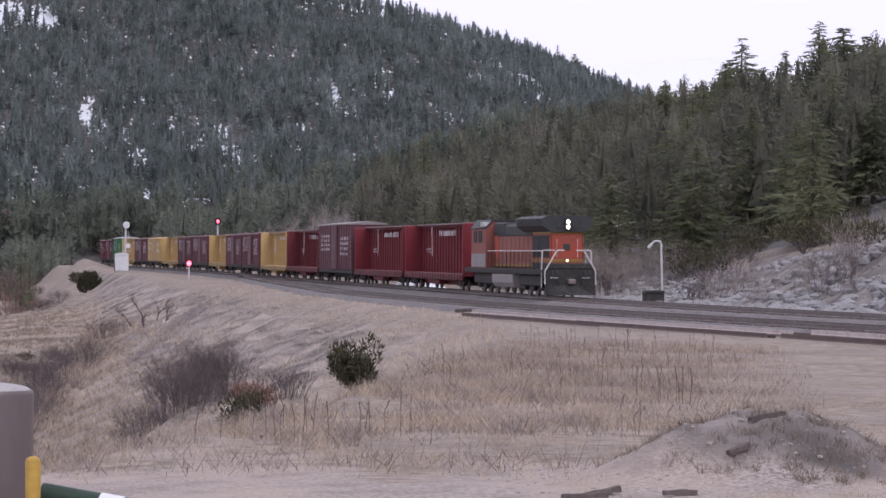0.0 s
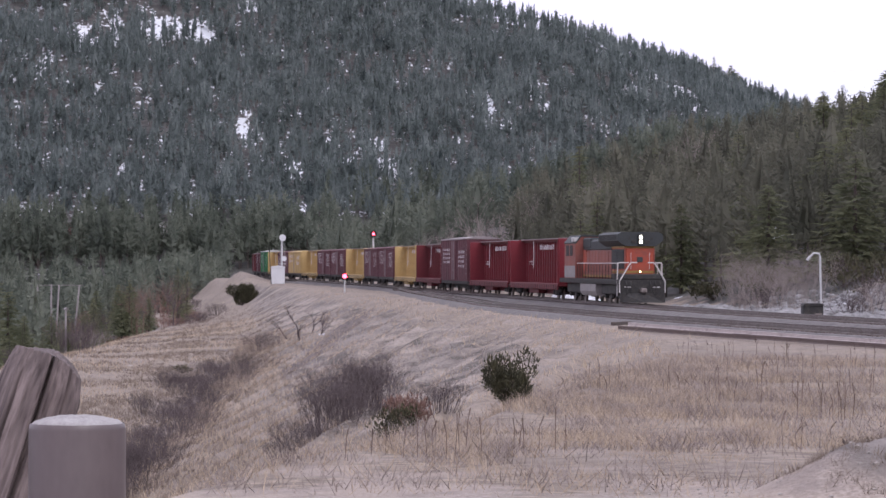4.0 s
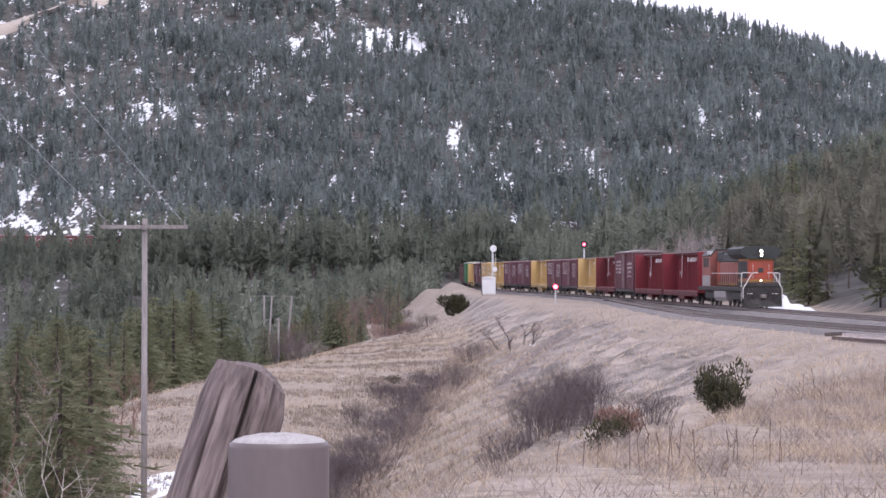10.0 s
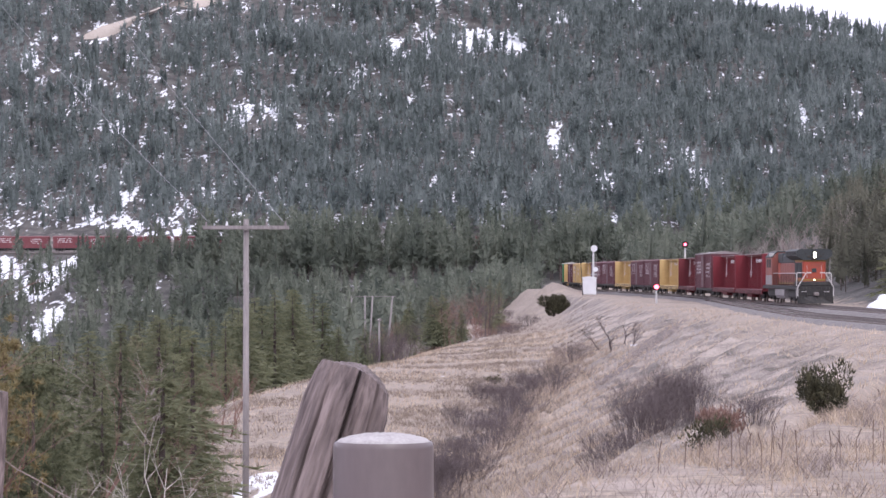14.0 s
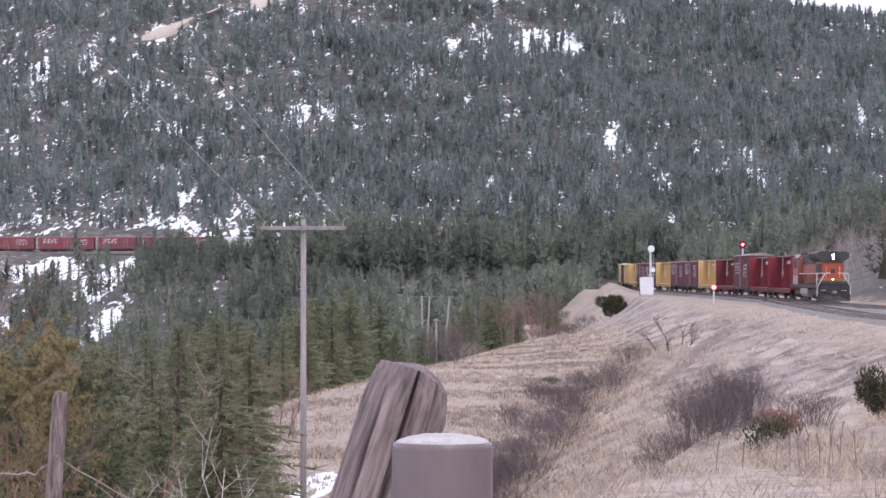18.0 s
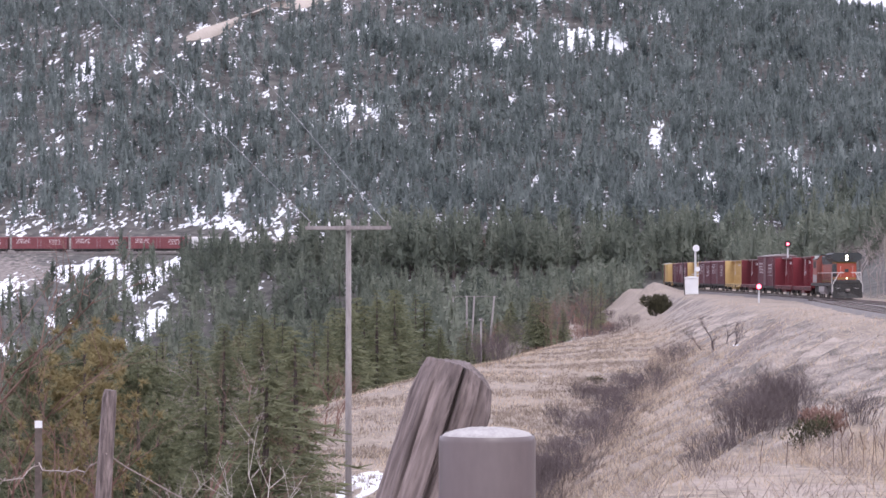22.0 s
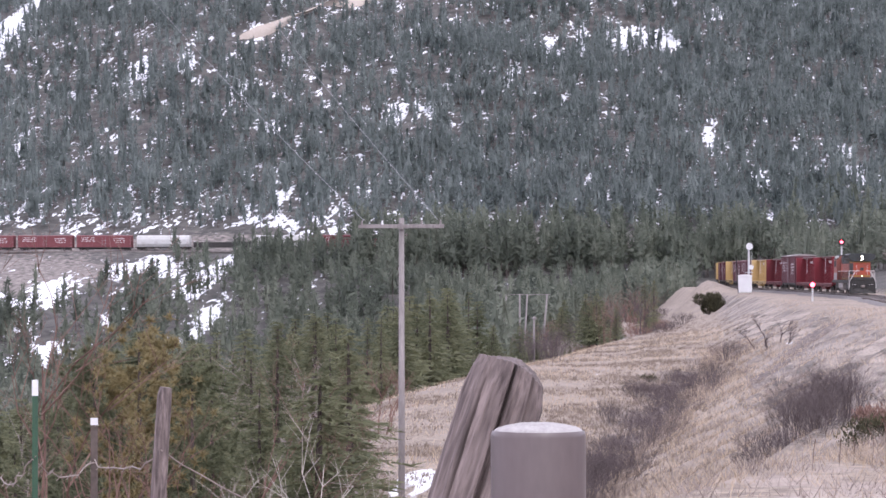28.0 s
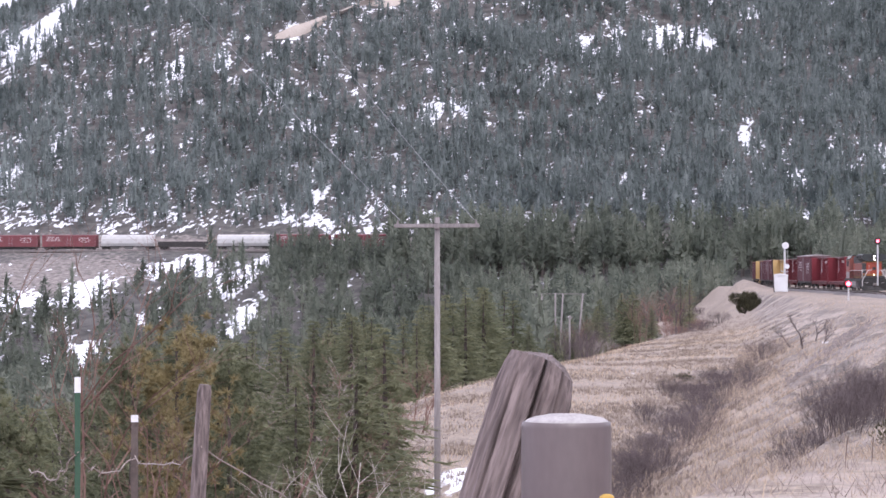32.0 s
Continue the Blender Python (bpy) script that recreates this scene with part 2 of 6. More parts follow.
def bumps(x, y, size, seed):
    """Cheap smooth noise in -1..1."""
    rs = np.random.RandomState(seed)
    total = np.zeros_like(np.asarray(x, float))
    for k in range(7):
        a, p, f = rs.rand() * 6.283, rs.rand() * 6.283, (0.6 + 1.3 * rs.rand()) / size
        total = total + np.sin((x * math.cos(a) + y * math.sin(a)) * f * 6.283 + p)
    return total / 3.6


EDGE = [(0, -14), (19, -6.5), (30, -1.6), (47, 3.2), (82, 11.6), (110, 15), (150, 14.5), (200, 11), (264, 6), (340, 3), (400, -1), (450, -6), (500, -10), (560, -13), (650, -12), (720, 0)]
GULLY = [(0, -20, -9), (60, -9, -9.5), (86, -7.9, -6.8), (100, -6.2, -5.9), (140, -5.6, -6.2), (200, -3.9, -4.9), (260, -4, -4.0), (330, -5, -4.0), (400, -5.2, -3.6), (450, -9.2, -3.2), (560, -18, -5)]
CREST = [(0, -34, -15), (60, -14, -12), (86, -11.2, -8.8), (110, -14.2, -7.4), (130, -16.9, -6.3), (165, -20.3, -5.4), (190, -18, -4.75), (260, -13, -4.75), (330, -11.4, -5.0), (400, -11, -5.8), (450, -14.5, -5.6), (560, -26, -8)]
FOOT = [(0, -5), (500, -12), (640, -12), (700, -6), (770, 5), (784, 8.5), (798, 8.5), (806, 13), (900, 34), (1000, 61), (1100, 89), (1200, 117), (1260, 130), (1330, 128), (1700, 90), (2600, 60), (5000, 40)]
RIDGE = [(-900, 0.8), (-400, 0.88), (-361, 0.95), (-300, 1.15), (-220, 1.3), (-100, 1.2), (0, 0.98), (60, 0.93), (109, 0.87), (150, 0.775), (190, 0.67), (221, 0.55), (250, 0.40), (290, 0.30), (420, 0.22)]


def table(y, rows, k):
    r = np.array(rows, float)
    return np.interp(y, r[:, 0], r[:, k])


def ground_z(x, y):
    x, y = np.asarray(x, float), np.maximum(np.asarray(y, float), 0)
    r = np.hypot(x, y)
    ex, tx = table(y, EDGE, 1), track_x(y)
    top = np.interp(r, [0, 8, 25, 60, 90], [0.95, 0.8, 0.05, -0.3, -0.5]) + 0.06 * bumps(x, y, 9, 3)
    gx, gz = np.minimum(table(y, GULLY, 1), ex - 4), table(y, GULLY, 2)
    cx, cz = np.minimum(table(y, CREST, 1), gx - 5), table(y, CREST, 2)
    # left of the edge: slope to the gully, up to the field's crest, down to the valley
    u = np.clip((ex - x) / (ex - gx), 0, 1)
    slope = top + (gz - top) * (u * 0.75 + 0.25 * u * u * (3 - 2 * u))
    v = np.clip((gx - x) / (gx - cx), 0, 1)
    field = gz + (cz - gz) * v * v * (3 - 2 * v)
    w = np.maximum(cx - x, 0)
    valley = cz - 20 * (1 - np.exp(-(w / 38) ** 1.5)) - 0.01 * w
    z = np.where(x > ex, top, np.where(x > gx, slope, np.where(x > cx, field, valley)))
    off = np.clip(np.minimum(ex - x, 14) / 14, 0, 1) * np.clip((y - 25) / 40, 0, 1)
    z = z + off * (0.025 * bumps(x, y, 24, 5) + 0.012 * bumps(x, y, 6, 6))
    w = x * 0.98 - y * 0.2
    rill = np.sin(w * 3.1 + 1.3 * np.sin(w * 0.6)) + np.sin(w * 5.9 + 2) * 0.6
    z = z + 0.17 * rill * np.clip((ex - x) / 4, 0, 1) * np.clip((x - gx) / 3, 0, 1) * np.clip((y - 60) / 30, 0, 1) * np.clip((330 - y) / 60, 0, 1)
    # earth bank beside the far end of the line
    z = z + 1.8 * np.exp(-((x + 6.5) / 3.6) ** 2 - ((y - 452) / 24) ** 2)
    # spoil heap on the lot
    z = z + 0.82 * np.exp(-(((x - 7.3) / 1.45) ** 2 + ((y - 29.6) / 1.6) ** 2) ** 1.1) * (1 + 0.10 * bumps(x, y, 1.2, 8) + 0.06 * bumps(x, y, 0.45, 18)) + 0.28 * np.exp(-((x - 5.9) / 0.8) ** 2 - ((y - 28.8) / 0.8) ** 2)
    # right of the main line: rock cut, then a wooded hill
    q = x - tx
    cut = np.clip((175 - y) / 55, 0, 1)
    steep = np.clip((q - 5.5) / 7.5, 0, 1)
    hill = cut * 4.6 * steep * steep * (3 - 2 * steep) + 0.302 * np.clip(q - 10, 0, 62) + 0.04 * np.maximum(q - 72, 0) + 0.9 * bumps(x, y, 30, 9) * np.clip((q - 9) / 20, 0, 1)
    hill = hill * np.clip((620 - y) / 120, 0, 1)
    z = np.where(q > 0, z + hill, z)
    # across the valley: bench of the far line and the mountain
    foot = table(y, FOOT, 1)
    rise = np.maximum(foot - 13, 0)
    m = table(x, RIDGE, 1)
    mountain = np.minimum(foot, 13) + rise * m + 4 * bumps(x, y, 170, 11) * np.clip((y - 880) / 100, 0, 1) * np.clip((1260 - y) / 60, 0, 1) + 1.6 * bumps(x, y, 60, 12) * np.clip((y - 830) / 100, 0, 1)
    k = np.clip((y - 560) / 190, 0, 1)
    k = k * k * (3 - 2 * k)
    z = np.where(y > 560, z * (1 - k) + np.maximum(mountain, np.where(x > 0, 4, -99)) * k, z)
    # bare snowy ridge far behind
    far = np.interp(y, [1700, 2700, 3600, 5000], [40, 192, 170, 60]) * np.clip((x - 200) / 250, 0, 1) * (1 + .0003 * (x - 466))
    return np.where(y > 1600, np.maximum(z, far), z)


def gz(x, y):
    return float(ground_z(np.array([x]), np.array([y]))[0])


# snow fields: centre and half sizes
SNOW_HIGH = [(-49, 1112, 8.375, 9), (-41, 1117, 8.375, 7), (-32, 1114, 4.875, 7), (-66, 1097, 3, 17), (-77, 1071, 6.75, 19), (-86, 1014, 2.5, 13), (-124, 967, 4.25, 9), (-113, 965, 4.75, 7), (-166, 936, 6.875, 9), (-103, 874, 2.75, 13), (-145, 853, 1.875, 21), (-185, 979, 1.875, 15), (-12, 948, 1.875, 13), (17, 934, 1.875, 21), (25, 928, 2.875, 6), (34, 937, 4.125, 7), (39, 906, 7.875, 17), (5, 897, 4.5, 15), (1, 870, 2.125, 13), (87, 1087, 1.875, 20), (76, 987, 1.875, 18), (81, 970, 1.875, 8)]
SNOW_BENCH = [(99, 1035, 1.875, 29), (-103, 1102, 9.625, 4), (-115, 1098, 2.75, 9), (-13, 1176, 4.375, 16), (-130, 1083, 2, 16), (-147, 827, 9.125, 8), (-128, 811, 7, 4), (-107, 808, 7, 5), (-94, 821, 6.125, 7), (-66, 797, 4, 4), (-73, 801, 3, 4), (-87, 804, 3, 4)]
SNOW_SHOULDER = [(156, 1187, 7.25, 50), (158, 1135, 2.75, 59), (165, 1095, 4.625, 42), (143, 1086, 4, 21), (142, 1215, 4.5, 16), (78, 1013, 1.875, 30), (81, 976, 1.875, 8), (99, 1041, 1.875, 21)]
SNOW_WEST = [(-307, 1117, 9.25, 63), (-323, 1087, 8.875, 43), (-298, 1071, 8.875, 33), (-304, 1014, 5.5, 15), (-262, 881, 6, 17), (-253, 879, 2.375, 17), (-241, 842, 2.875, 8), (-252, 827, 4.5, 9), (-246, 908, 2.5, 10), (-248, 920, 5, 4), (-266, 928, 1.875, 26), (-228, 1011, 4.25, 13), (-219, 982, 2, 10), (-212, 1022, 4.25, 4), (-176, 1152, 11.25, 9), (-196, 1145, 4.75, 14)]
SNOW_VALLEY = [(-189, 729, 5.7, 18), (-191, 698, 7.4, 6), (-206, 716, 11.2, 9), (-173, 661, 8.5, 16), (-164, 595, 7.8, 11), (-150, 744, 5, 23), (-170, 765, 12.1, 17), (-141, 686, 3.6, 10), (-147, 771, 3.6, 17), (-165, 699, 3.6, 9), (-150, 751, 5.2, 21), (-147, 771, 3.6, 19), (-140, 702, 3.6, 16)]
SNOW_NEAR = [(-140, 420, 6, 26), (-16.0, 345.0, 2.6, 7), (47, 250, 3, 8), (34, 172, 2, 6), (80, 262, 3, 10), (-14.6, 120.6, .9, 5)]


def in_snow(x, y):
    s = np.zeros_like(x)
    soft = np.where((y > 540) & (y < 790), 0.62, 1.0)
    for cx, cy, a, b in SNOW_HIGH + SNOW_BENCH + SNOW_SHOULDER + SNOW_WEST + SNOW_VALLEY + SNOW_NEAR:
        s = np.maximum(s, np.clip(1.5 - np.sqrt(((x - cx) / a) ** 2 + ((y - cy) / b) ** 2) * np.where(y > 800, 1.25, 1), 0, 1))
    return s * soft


def ground_material():
    m = bpy.data.materials.new("ground_earth_grass_snow")
    m.use_nodes = True
    nt = m.node_tree
    nt.nodes.clear()
    N = lambda kind: nt.nodes.new(kind)
    co = N("ShaderNodeTexCoord")

    def noise_at(s, detail=6, stretch=None):
        n = N("ShaderNodeTexNoise")
        n.inputs["Scale"].default_value, n.inputs["Detail"].default_value = s, detail
        if stretch:
            mp = N("ShaderNodeMapping")
            mp.vector_type = "TEXTURE"
            mp.inputs["Scale"].default_value, mp.inputs["Rotation"].default_value = stretch
            nt.links.new(co.outputs["Object"], mp.inputs[0])
            nt.links.new(mp.outputs[0], n.inputs["Vector"])
        else:
            nt.links.new(co.outputs["Object"], n.inputs["Vector"])
        return n.outputs[0]

    def ranged(v, a, b):
        r = N("ShaderNodeMapRange")
        r.inputs[1].default_value, r.inputs[2].default_value = a, b
        nt.links.new(v, r.inputs[0])
        return r.outputs[0]

    def mixed(f, a, b):
        x = N("ShaderNodeMix")
        x.data_type = "RGBA"
        for k, v in ((0, f), (6, a), (7, b)):
            if isinstance(v, tuple):
                x.inputs[k].default_value = (*v, 1)
            elif isinstance(v, float):
                x.inputs[k].default_value = v
            else:
                nt.links.new(v, x.inputs[k])
        return x.outputs[2]

    def calc(op, a, b):
        x = N("ShaderNodeMath")
        x.operation = op
        for k, v in enumerate((a, b)):
            if isinstance(v, float):
                x.inputs[k].default_value = v
            else:
                nt.links.new(v, x.inputs[k])
        return x.outputs[0]

    def layer(name):
        a = N("ShaderNodeAttribute")
        a.attribute_name = name
        return a.outputs["Fac"]

    n_mid, n_fine, n_big, n_grain = noise_at(0.5), noise_at(3.5), noise_at(0.06), noise_at(18)
    streak = noise_at(1.0, 6, ((0.75, 11, 4), (0, 0, radians(-20))))
    grass = mixed(ranged(n_fine, 0.35, 0.68), (0.175, 0.14, 0.11), (0.40, 0.328, 0.26))
    grass = mixed(ranged(n_mid, 0.42, 0.66), grass, (0.29, 0.24, 0.205))
    grass = mixed(calc("MULTIPLY", ranged(noise_at(0.16, 8), 0.45, 0.62), 0.4), grass, (0.155, 0.125, 0.105))
    grass = mixed(calc("MULTIPLY", ranged(noise_at(1.3, 8), 0.54, 0.66), 0.4), grass, (0.125, 0.10, 0.088))
    slope_c = mixed(ranged(streak, 0.38, 0.60), (0.062, 0.048, 0.040), (0.37, 0.308, 0.262))
    slope_c = mixed(calc("MULTIPLY", ranged(n_fine, 0.4, 0.7), 0.35), slope_c, (0.26, 0.222, 0.192))
    slope_c = mixed(calc("MULTIPLY", ranged(noise_at(0.11, 8), 0.5, 0.62), 0.6), slope_c, (0.20, 0.175, 0.16))
    slope_c = mixed(calc("MULTIPLY", ranged(noise_at(7, 4), 0.52, 0.62), 0.6), slope_c, (0.09, 0.076, 0.068))
    slope_c = mixed(calc("MULTIPLY", ranged(noise_at(9, 4), 0.56, 0.64), 0.6), slope_c, (0.46, 0.42, 0.39))
    gravel = mixed(ranged(n_grain, 0.35, 0.68), (0.20, 0.168, 0.150), (0.46, 0.395, 0.355))
    gravel = mixed(calc("MULTIPLY", ranged(n_mid, 0.42, 0.62), 0.6), gravel, (0.40, 0.325, 0.265))
    gravel = mixed(calc("MULTIPLY", ranged(noise_at(1.1, 8), 0.52, 0.66), 0.55), gravel, (0.215, 0.18, 0.165))
    duff = mixed(ranged(noise_at(0.25), 0.35, 0.65), (0.048, 0.047, 0.044), (0.118, 0.110, 0.102))
    earth = mixed(ranged(noise_at(0.7), 0.35, 0.68), (0.10, 0.088, 0.080), (0.28, 0.245, 0.225))
    snow_c = mixed(ranged(n_fine, 0.3, 0.7), (0.70, 0.72, 0.76), (0.84, 0.85, 0.88))
    col = grass
    brush_c = mixed(ranged(n_fine, 0.35, 0.65), (0.085, 0.066, 0.062), (0.20, 0.165, 0.15))
    for name, c in (("slope", slope_c), ("brush", brush_c), ("gravel", gravel), ("forest", duff), ("earth", earth)):
        f = ranged(calc("ADD", calc("MULTIPLY", calc("SUBTRACT", n_mid, 0.5), 1.1), layer(name)), 0.42, 0.62)
        col = mixed(f, col, c)
    speckle = calc("ADD", calc("MULTIPLY", noise_at(0.2, 8, ((1, 4.5, 1), (0, 0, 0))), 0.55), calc("MULTIPLY", noise_at(0.8, 8, ((1, 4.5, 1), (0, 0, 0))), 0.45))
    patch = calc("ADD", calc("MULTIPLY", calc("SUBTRACT", speckle, 0.5), 2.4), layer("snow"))
    col = mixed(ranged(patch, 0.46, 0.54), col, snow_c)
    bs, out, bump = N("ShaderNodeBsdfPrincipled"), N("ShaderNodeOutputMaterial"), N("ShaderNodeBump")
    bs.inputs["Roughness"].default_value = 0.95
    bump.inputs["Strength"].default_value, bump.inputs["Distance"].default_value = 0.6, 0.12
    nt.links.new(calc("ADD", n_fine, calc("MULTIPLY", n_grain, 0.4)), bump.inputs["Height"])
    nt.links.new(bump.outputs[0], bs.inputs["Normal"])
    nt.links.new(col, bs.inputs["Base Color"])
    nt.links.new(bs.outputs[0], out.inputs[0])
    return m


def build_ground():
    fine = np.arange(-19.5, 20.01, 0.13)
    angle = np.radians(np.r_[np.arange(-180, -24, 6.0), -24, -22, -20.5, fine, 21, 22.5, 25, np.arange(30, 180, 6.0)])
    radius = np.r_[0.01, 0.6, 1.5, 3, 5, np.geomspace(7, 4900, 390), np.linspace(26.5, 32.5, 46), np.linspace(76, 330, 170)]
    radius = np.sort(radius)
    A, R = np.meshgrid(angle, radius)
    X, Y = R * np.sin(A), R * np.cos(A)
    Z = ground_z(X, Y)
    n, k = len(angle), len(radius)
    i = np.arange(k - 1)[:, None] * n + np.arange(n)[None, :]
    j = np.arange(k - 1)[:, None] * n + (np.arange(n)[None, :] + 1) % n
    quads = np.stack([i, i + n, j + n, j], 2).reshape(-1, 4)
    me = bpy.data.meshes.new("ground")
    me.from_pydata(np.stack([X, Y, Z], 2).reshape(-1, 3).tolist(), [], quads.tolist())
    me.polygons.foreach_set("use_smooth", np.ones(len(quads), bool))
    x, y = X.ravel(), np.maximum(Y.ravel(), 0)
    r = np.hypot(x, y)
    ex, tx = table(y, EDGE, 1), track_x(y)
    cx = table(y, CREST, 1)
    gx = table(y, GULLY, 1)
    q = x - tx
    layers = {
        "slope": np.clip(1 - np.abs(x - (ex * .55 + gx * .45)) / np.maximum(0.62 * (ex - gx), 1), 0, 1) * np.clip((y - 70) / 40, 0, 1) * (y < 420),
        "gravel": np.clip(np.interp(r, [0, 24, 34, 48], [0.95, 0.9, 0.45, 0.1]) + 0.8 * np.exp(-((x - 7.3) / 1.8) ** 2 - ((y - 29.4) / 2.2) ** 2) + np.clip((x - ex - 22) / 20, 0, .3), 0, 1) * (x > ex - 2) * (Y.ravel() > -999),
        "forest": np.clip(np.maximum(np.clip((cx - x - 3) / 6, 0, 1), np.clip((q - np.where(y > 180, 6, 17)) / 9, 0, 1)) + (y > 700), 0, 1),
        "brush": np.maximum(np.exp(-(np.abs((x - 7.1) * -0.992 - (y - 217.9) * -0.127) / 1.3) ** 2) * ((y > 166) & (y < 218)) * .85, np.clip(1.1 - np.where(x > gx, (x - gx) / 3.0, (gx - x) / 5), 0, 1) * np.clip((y - 70) / 20, 0, 1) * np.clip((255 - y) / 60, 0, 1) * np.clip(.62 + .6 * bumps(x, y, 13, 28), .1, 1)),
        "earth": np.clip(np.clip((q - 4) / 3, 0, 1) * np.clip((24 - q) / 9, 0, 1) * np.clip((190 - y) / 20, 0, 1) + np.clip(1 - abs(y - 800) / 17, 0, 1) * (x < 60) + np.clip(1 - np.hypot((x + 205) / 46, (y - 750) / 50), 0, 1) * 1.3 + 1.2 * np.exp(-((x - 7.3) / 1.5) ** 2 - ((y - 29.4) / 1.8) ** 2), 0, 1),
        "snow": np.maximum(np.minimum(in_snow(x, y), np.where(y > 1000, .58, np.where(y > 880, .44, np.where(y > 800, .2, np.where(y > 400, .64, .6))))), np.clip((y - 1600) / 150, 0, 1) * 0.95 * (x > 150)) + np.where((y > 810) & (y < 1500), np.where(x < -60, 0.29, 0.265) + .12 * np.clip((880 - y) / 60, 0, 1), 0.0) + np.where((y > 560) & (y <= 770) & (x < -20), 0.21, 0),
    }
    for name, v in layers.items():
        me.attributes.new(name, "FLOAT", "POINT").data.foreach_set("value", np.clip(v, 0, 1).astype(np.float32))
    me.materials.append(ground_material())
    return tagged(new("ground", me), "dry grass slopes, gravel lot and snowy wooded mountain", "ground", kind="structure")


build_ground()

# ---- mesh kit ----
class Kit:
    """Collects the faces of one mesh. mirror: swaps the two sides of what is built."""
    mirror = False

    def __init__(self):
        self.v, self.f = [], []

    def add(self, verts, faces):
        n = len(self.v)
        self.v += [tuple(p) for p in verts]
        self.f += [tuple(n + i for i in f) for f in faces]
        return self

    def box(self, x0, x1, y0, y1, z0, z1, bevel=0.0, m=None):
        b = min(bevel, (x1 - x0) * .45, (y1 - y0) * .45, (z1 - z0) * .45)
        if b <= 0:
            p = [(x, y, z) for z in (z0, z1) for x, y in ((x0, y0), (x1, y0), (x1, y1), (x0, y1))]
            f = [(3, 2, 1, 0), (4, 5, 6, 7), (0, 1, 5, 4), (1, 2, 6, 5), (2, 3, 7, 6), (3, 0, 4, 7)]
        else:
            ring = lambda d, z: [(x0 + d + b, y0 + d, z), (x1 - d - b, y0 + d, z), (x1 - d, y0 + d + b, z), (x1 - d, y1 - d - b, z), (x1 - d - b, y1 - d, z), (x0 + d + b, y1 - d, z), (x0 + d, y1 - d - b, z), (x0 + d, y0 + d + b, z)]
            p = ring(b, z0) + ring(0, z0 + b) + ring(0, z1 - b) + ring(b, z1)
            f = [tuple(range(7, -1, -1)), tuple(range(24, 32))]
            for k in range(3):
                f += [(8 * k + i, 8 * k + (i + 1) % 8, 8 * k + 8 + (i + 1) % 8, 8 * k + 8 + i) for i in range(8)]
        if m:
            p = [m @ Vector(q) for q in p]
        return self.add(p, f)

    def tube(self, points, radius, n=6, ends=True):
        """A round bar through points; radius: one number or one for each point."""
        pts = [Vector(p) for p in points]
        rad = radius if isinstance(radius, (list, tuple)) else [radius] * len(pts)
        rings = []
        for i, p in enumerate(pts):
            d = (pts[min(i + 1, len(pts) - 1)] - pts[max(i - 1, 0)]).normalized()
            side = d.cross(Vector((0, 0, 1)))
            side = side.normalized() if side.length > 1e-3 else Vector((1, 0, 0))
            up = side.cross(d)
            rings.append([p + rad[i] * (side * math.cos(a) + up * math.sin(a)) for a in [6.2832 * k / n for k in range(n)]])
        f = [(r * n + k, r * n + (k + 1) % n, r * n + n + (k + 1) % n, r * n + n + k) for r in range(len(pts) - 1) for k in range(n)]
        if ends:
            f += [tuple(range(n - 1, -1, -1)), tuple((len(pts) - 1) * n + k for k in range(n))]
        return self.add([p for ring in rings for p in ring], f)

    def prism(self, outline, y0, y1):
        """An outline in x, z, drawn out along y."""
        n = len(outline)
        p = [(x, y0, z) for x, z in outline] + [(x, y1, z) for x, z in outline]
        return self.add(p, [tuple(range(n)), tuple(range(2 * n - 1, n - 1, -1))] + [(i, i + n, (i + 1) % n + n, (i + 1) % n) for i in range(n)])

    def mesh(self, name, material, smooth=False):
        me = bpy.data.meshes.new(name)
        if Kit.mirror:
            me.from_pydata([(-x, y, z) for x, y, z in self.v], [], [f[::-1] for f in self.f])
        else:
            me.from_pydata(self.v, [], self.f)
        me.materials.append(material)
        if smooth:
            me.polygons.foreach_set("use_smooth", np.ones(len(self.f), bool))
        return me


# pieces too small to pick apart stay joined
TINY = ("lettering", "stiffener", "stake_pockets", "ribs", "louvre", "number_box", "door_rod", "ladder", "grille", "hood_doors", "step_edge", "steps", "stems", "twig_mass", "foliage", "crown")


def part(name, kit, material, parent, label="", smooth=False):
    data = kit if isinstance(kit, bpy.types.Mesh) else kit.mesh(name, material, smooth)
    ob = new(name, data)
    ob.parent = parent
    return tagged(ob, label, kind="stuff" if name in TINY else "")


def thing(name, label, category, group="", m=None, kind=""):
    ob = new(name)
    ob.empty_display_size = 0.2
    if m:
        ob.matrix_basis = m
    return tagged(ob, label, category, group, kind)


def loose(name, verts, faces, material, label, category, kind="stuff", smooth=False):
    """One large mesh from arrays."""
    me = bpy.data.meshes.new(name)
    if isinstance(faces, np.ndarray):
        n, k = faces.shape
        me.vertices.add(len(verts))
        me.vertices.foreach_set("co", np.ascontiguousarray(verts, np.float32).ravel())
        me.loops.add(n * k)
        me.loops.foreach_set("vertex_index", np.ascontiguousarray(faces, np.int32).ravel())
        me.polygons.add(n)
        me.polygons.foreach_set("loop_start", np.arange(n, dtype=np.int32) * k)
        me.update(calc_edges=True)
    else:
        me.from_pydata(verts, [], faces)
    me.materials.append(material)
    if smooth:
        me.polygons.foreach_set("use_smooth", np.ones(len(me.polygons), bool))
    return tagged(new(name, me), label, category, kind=kind)

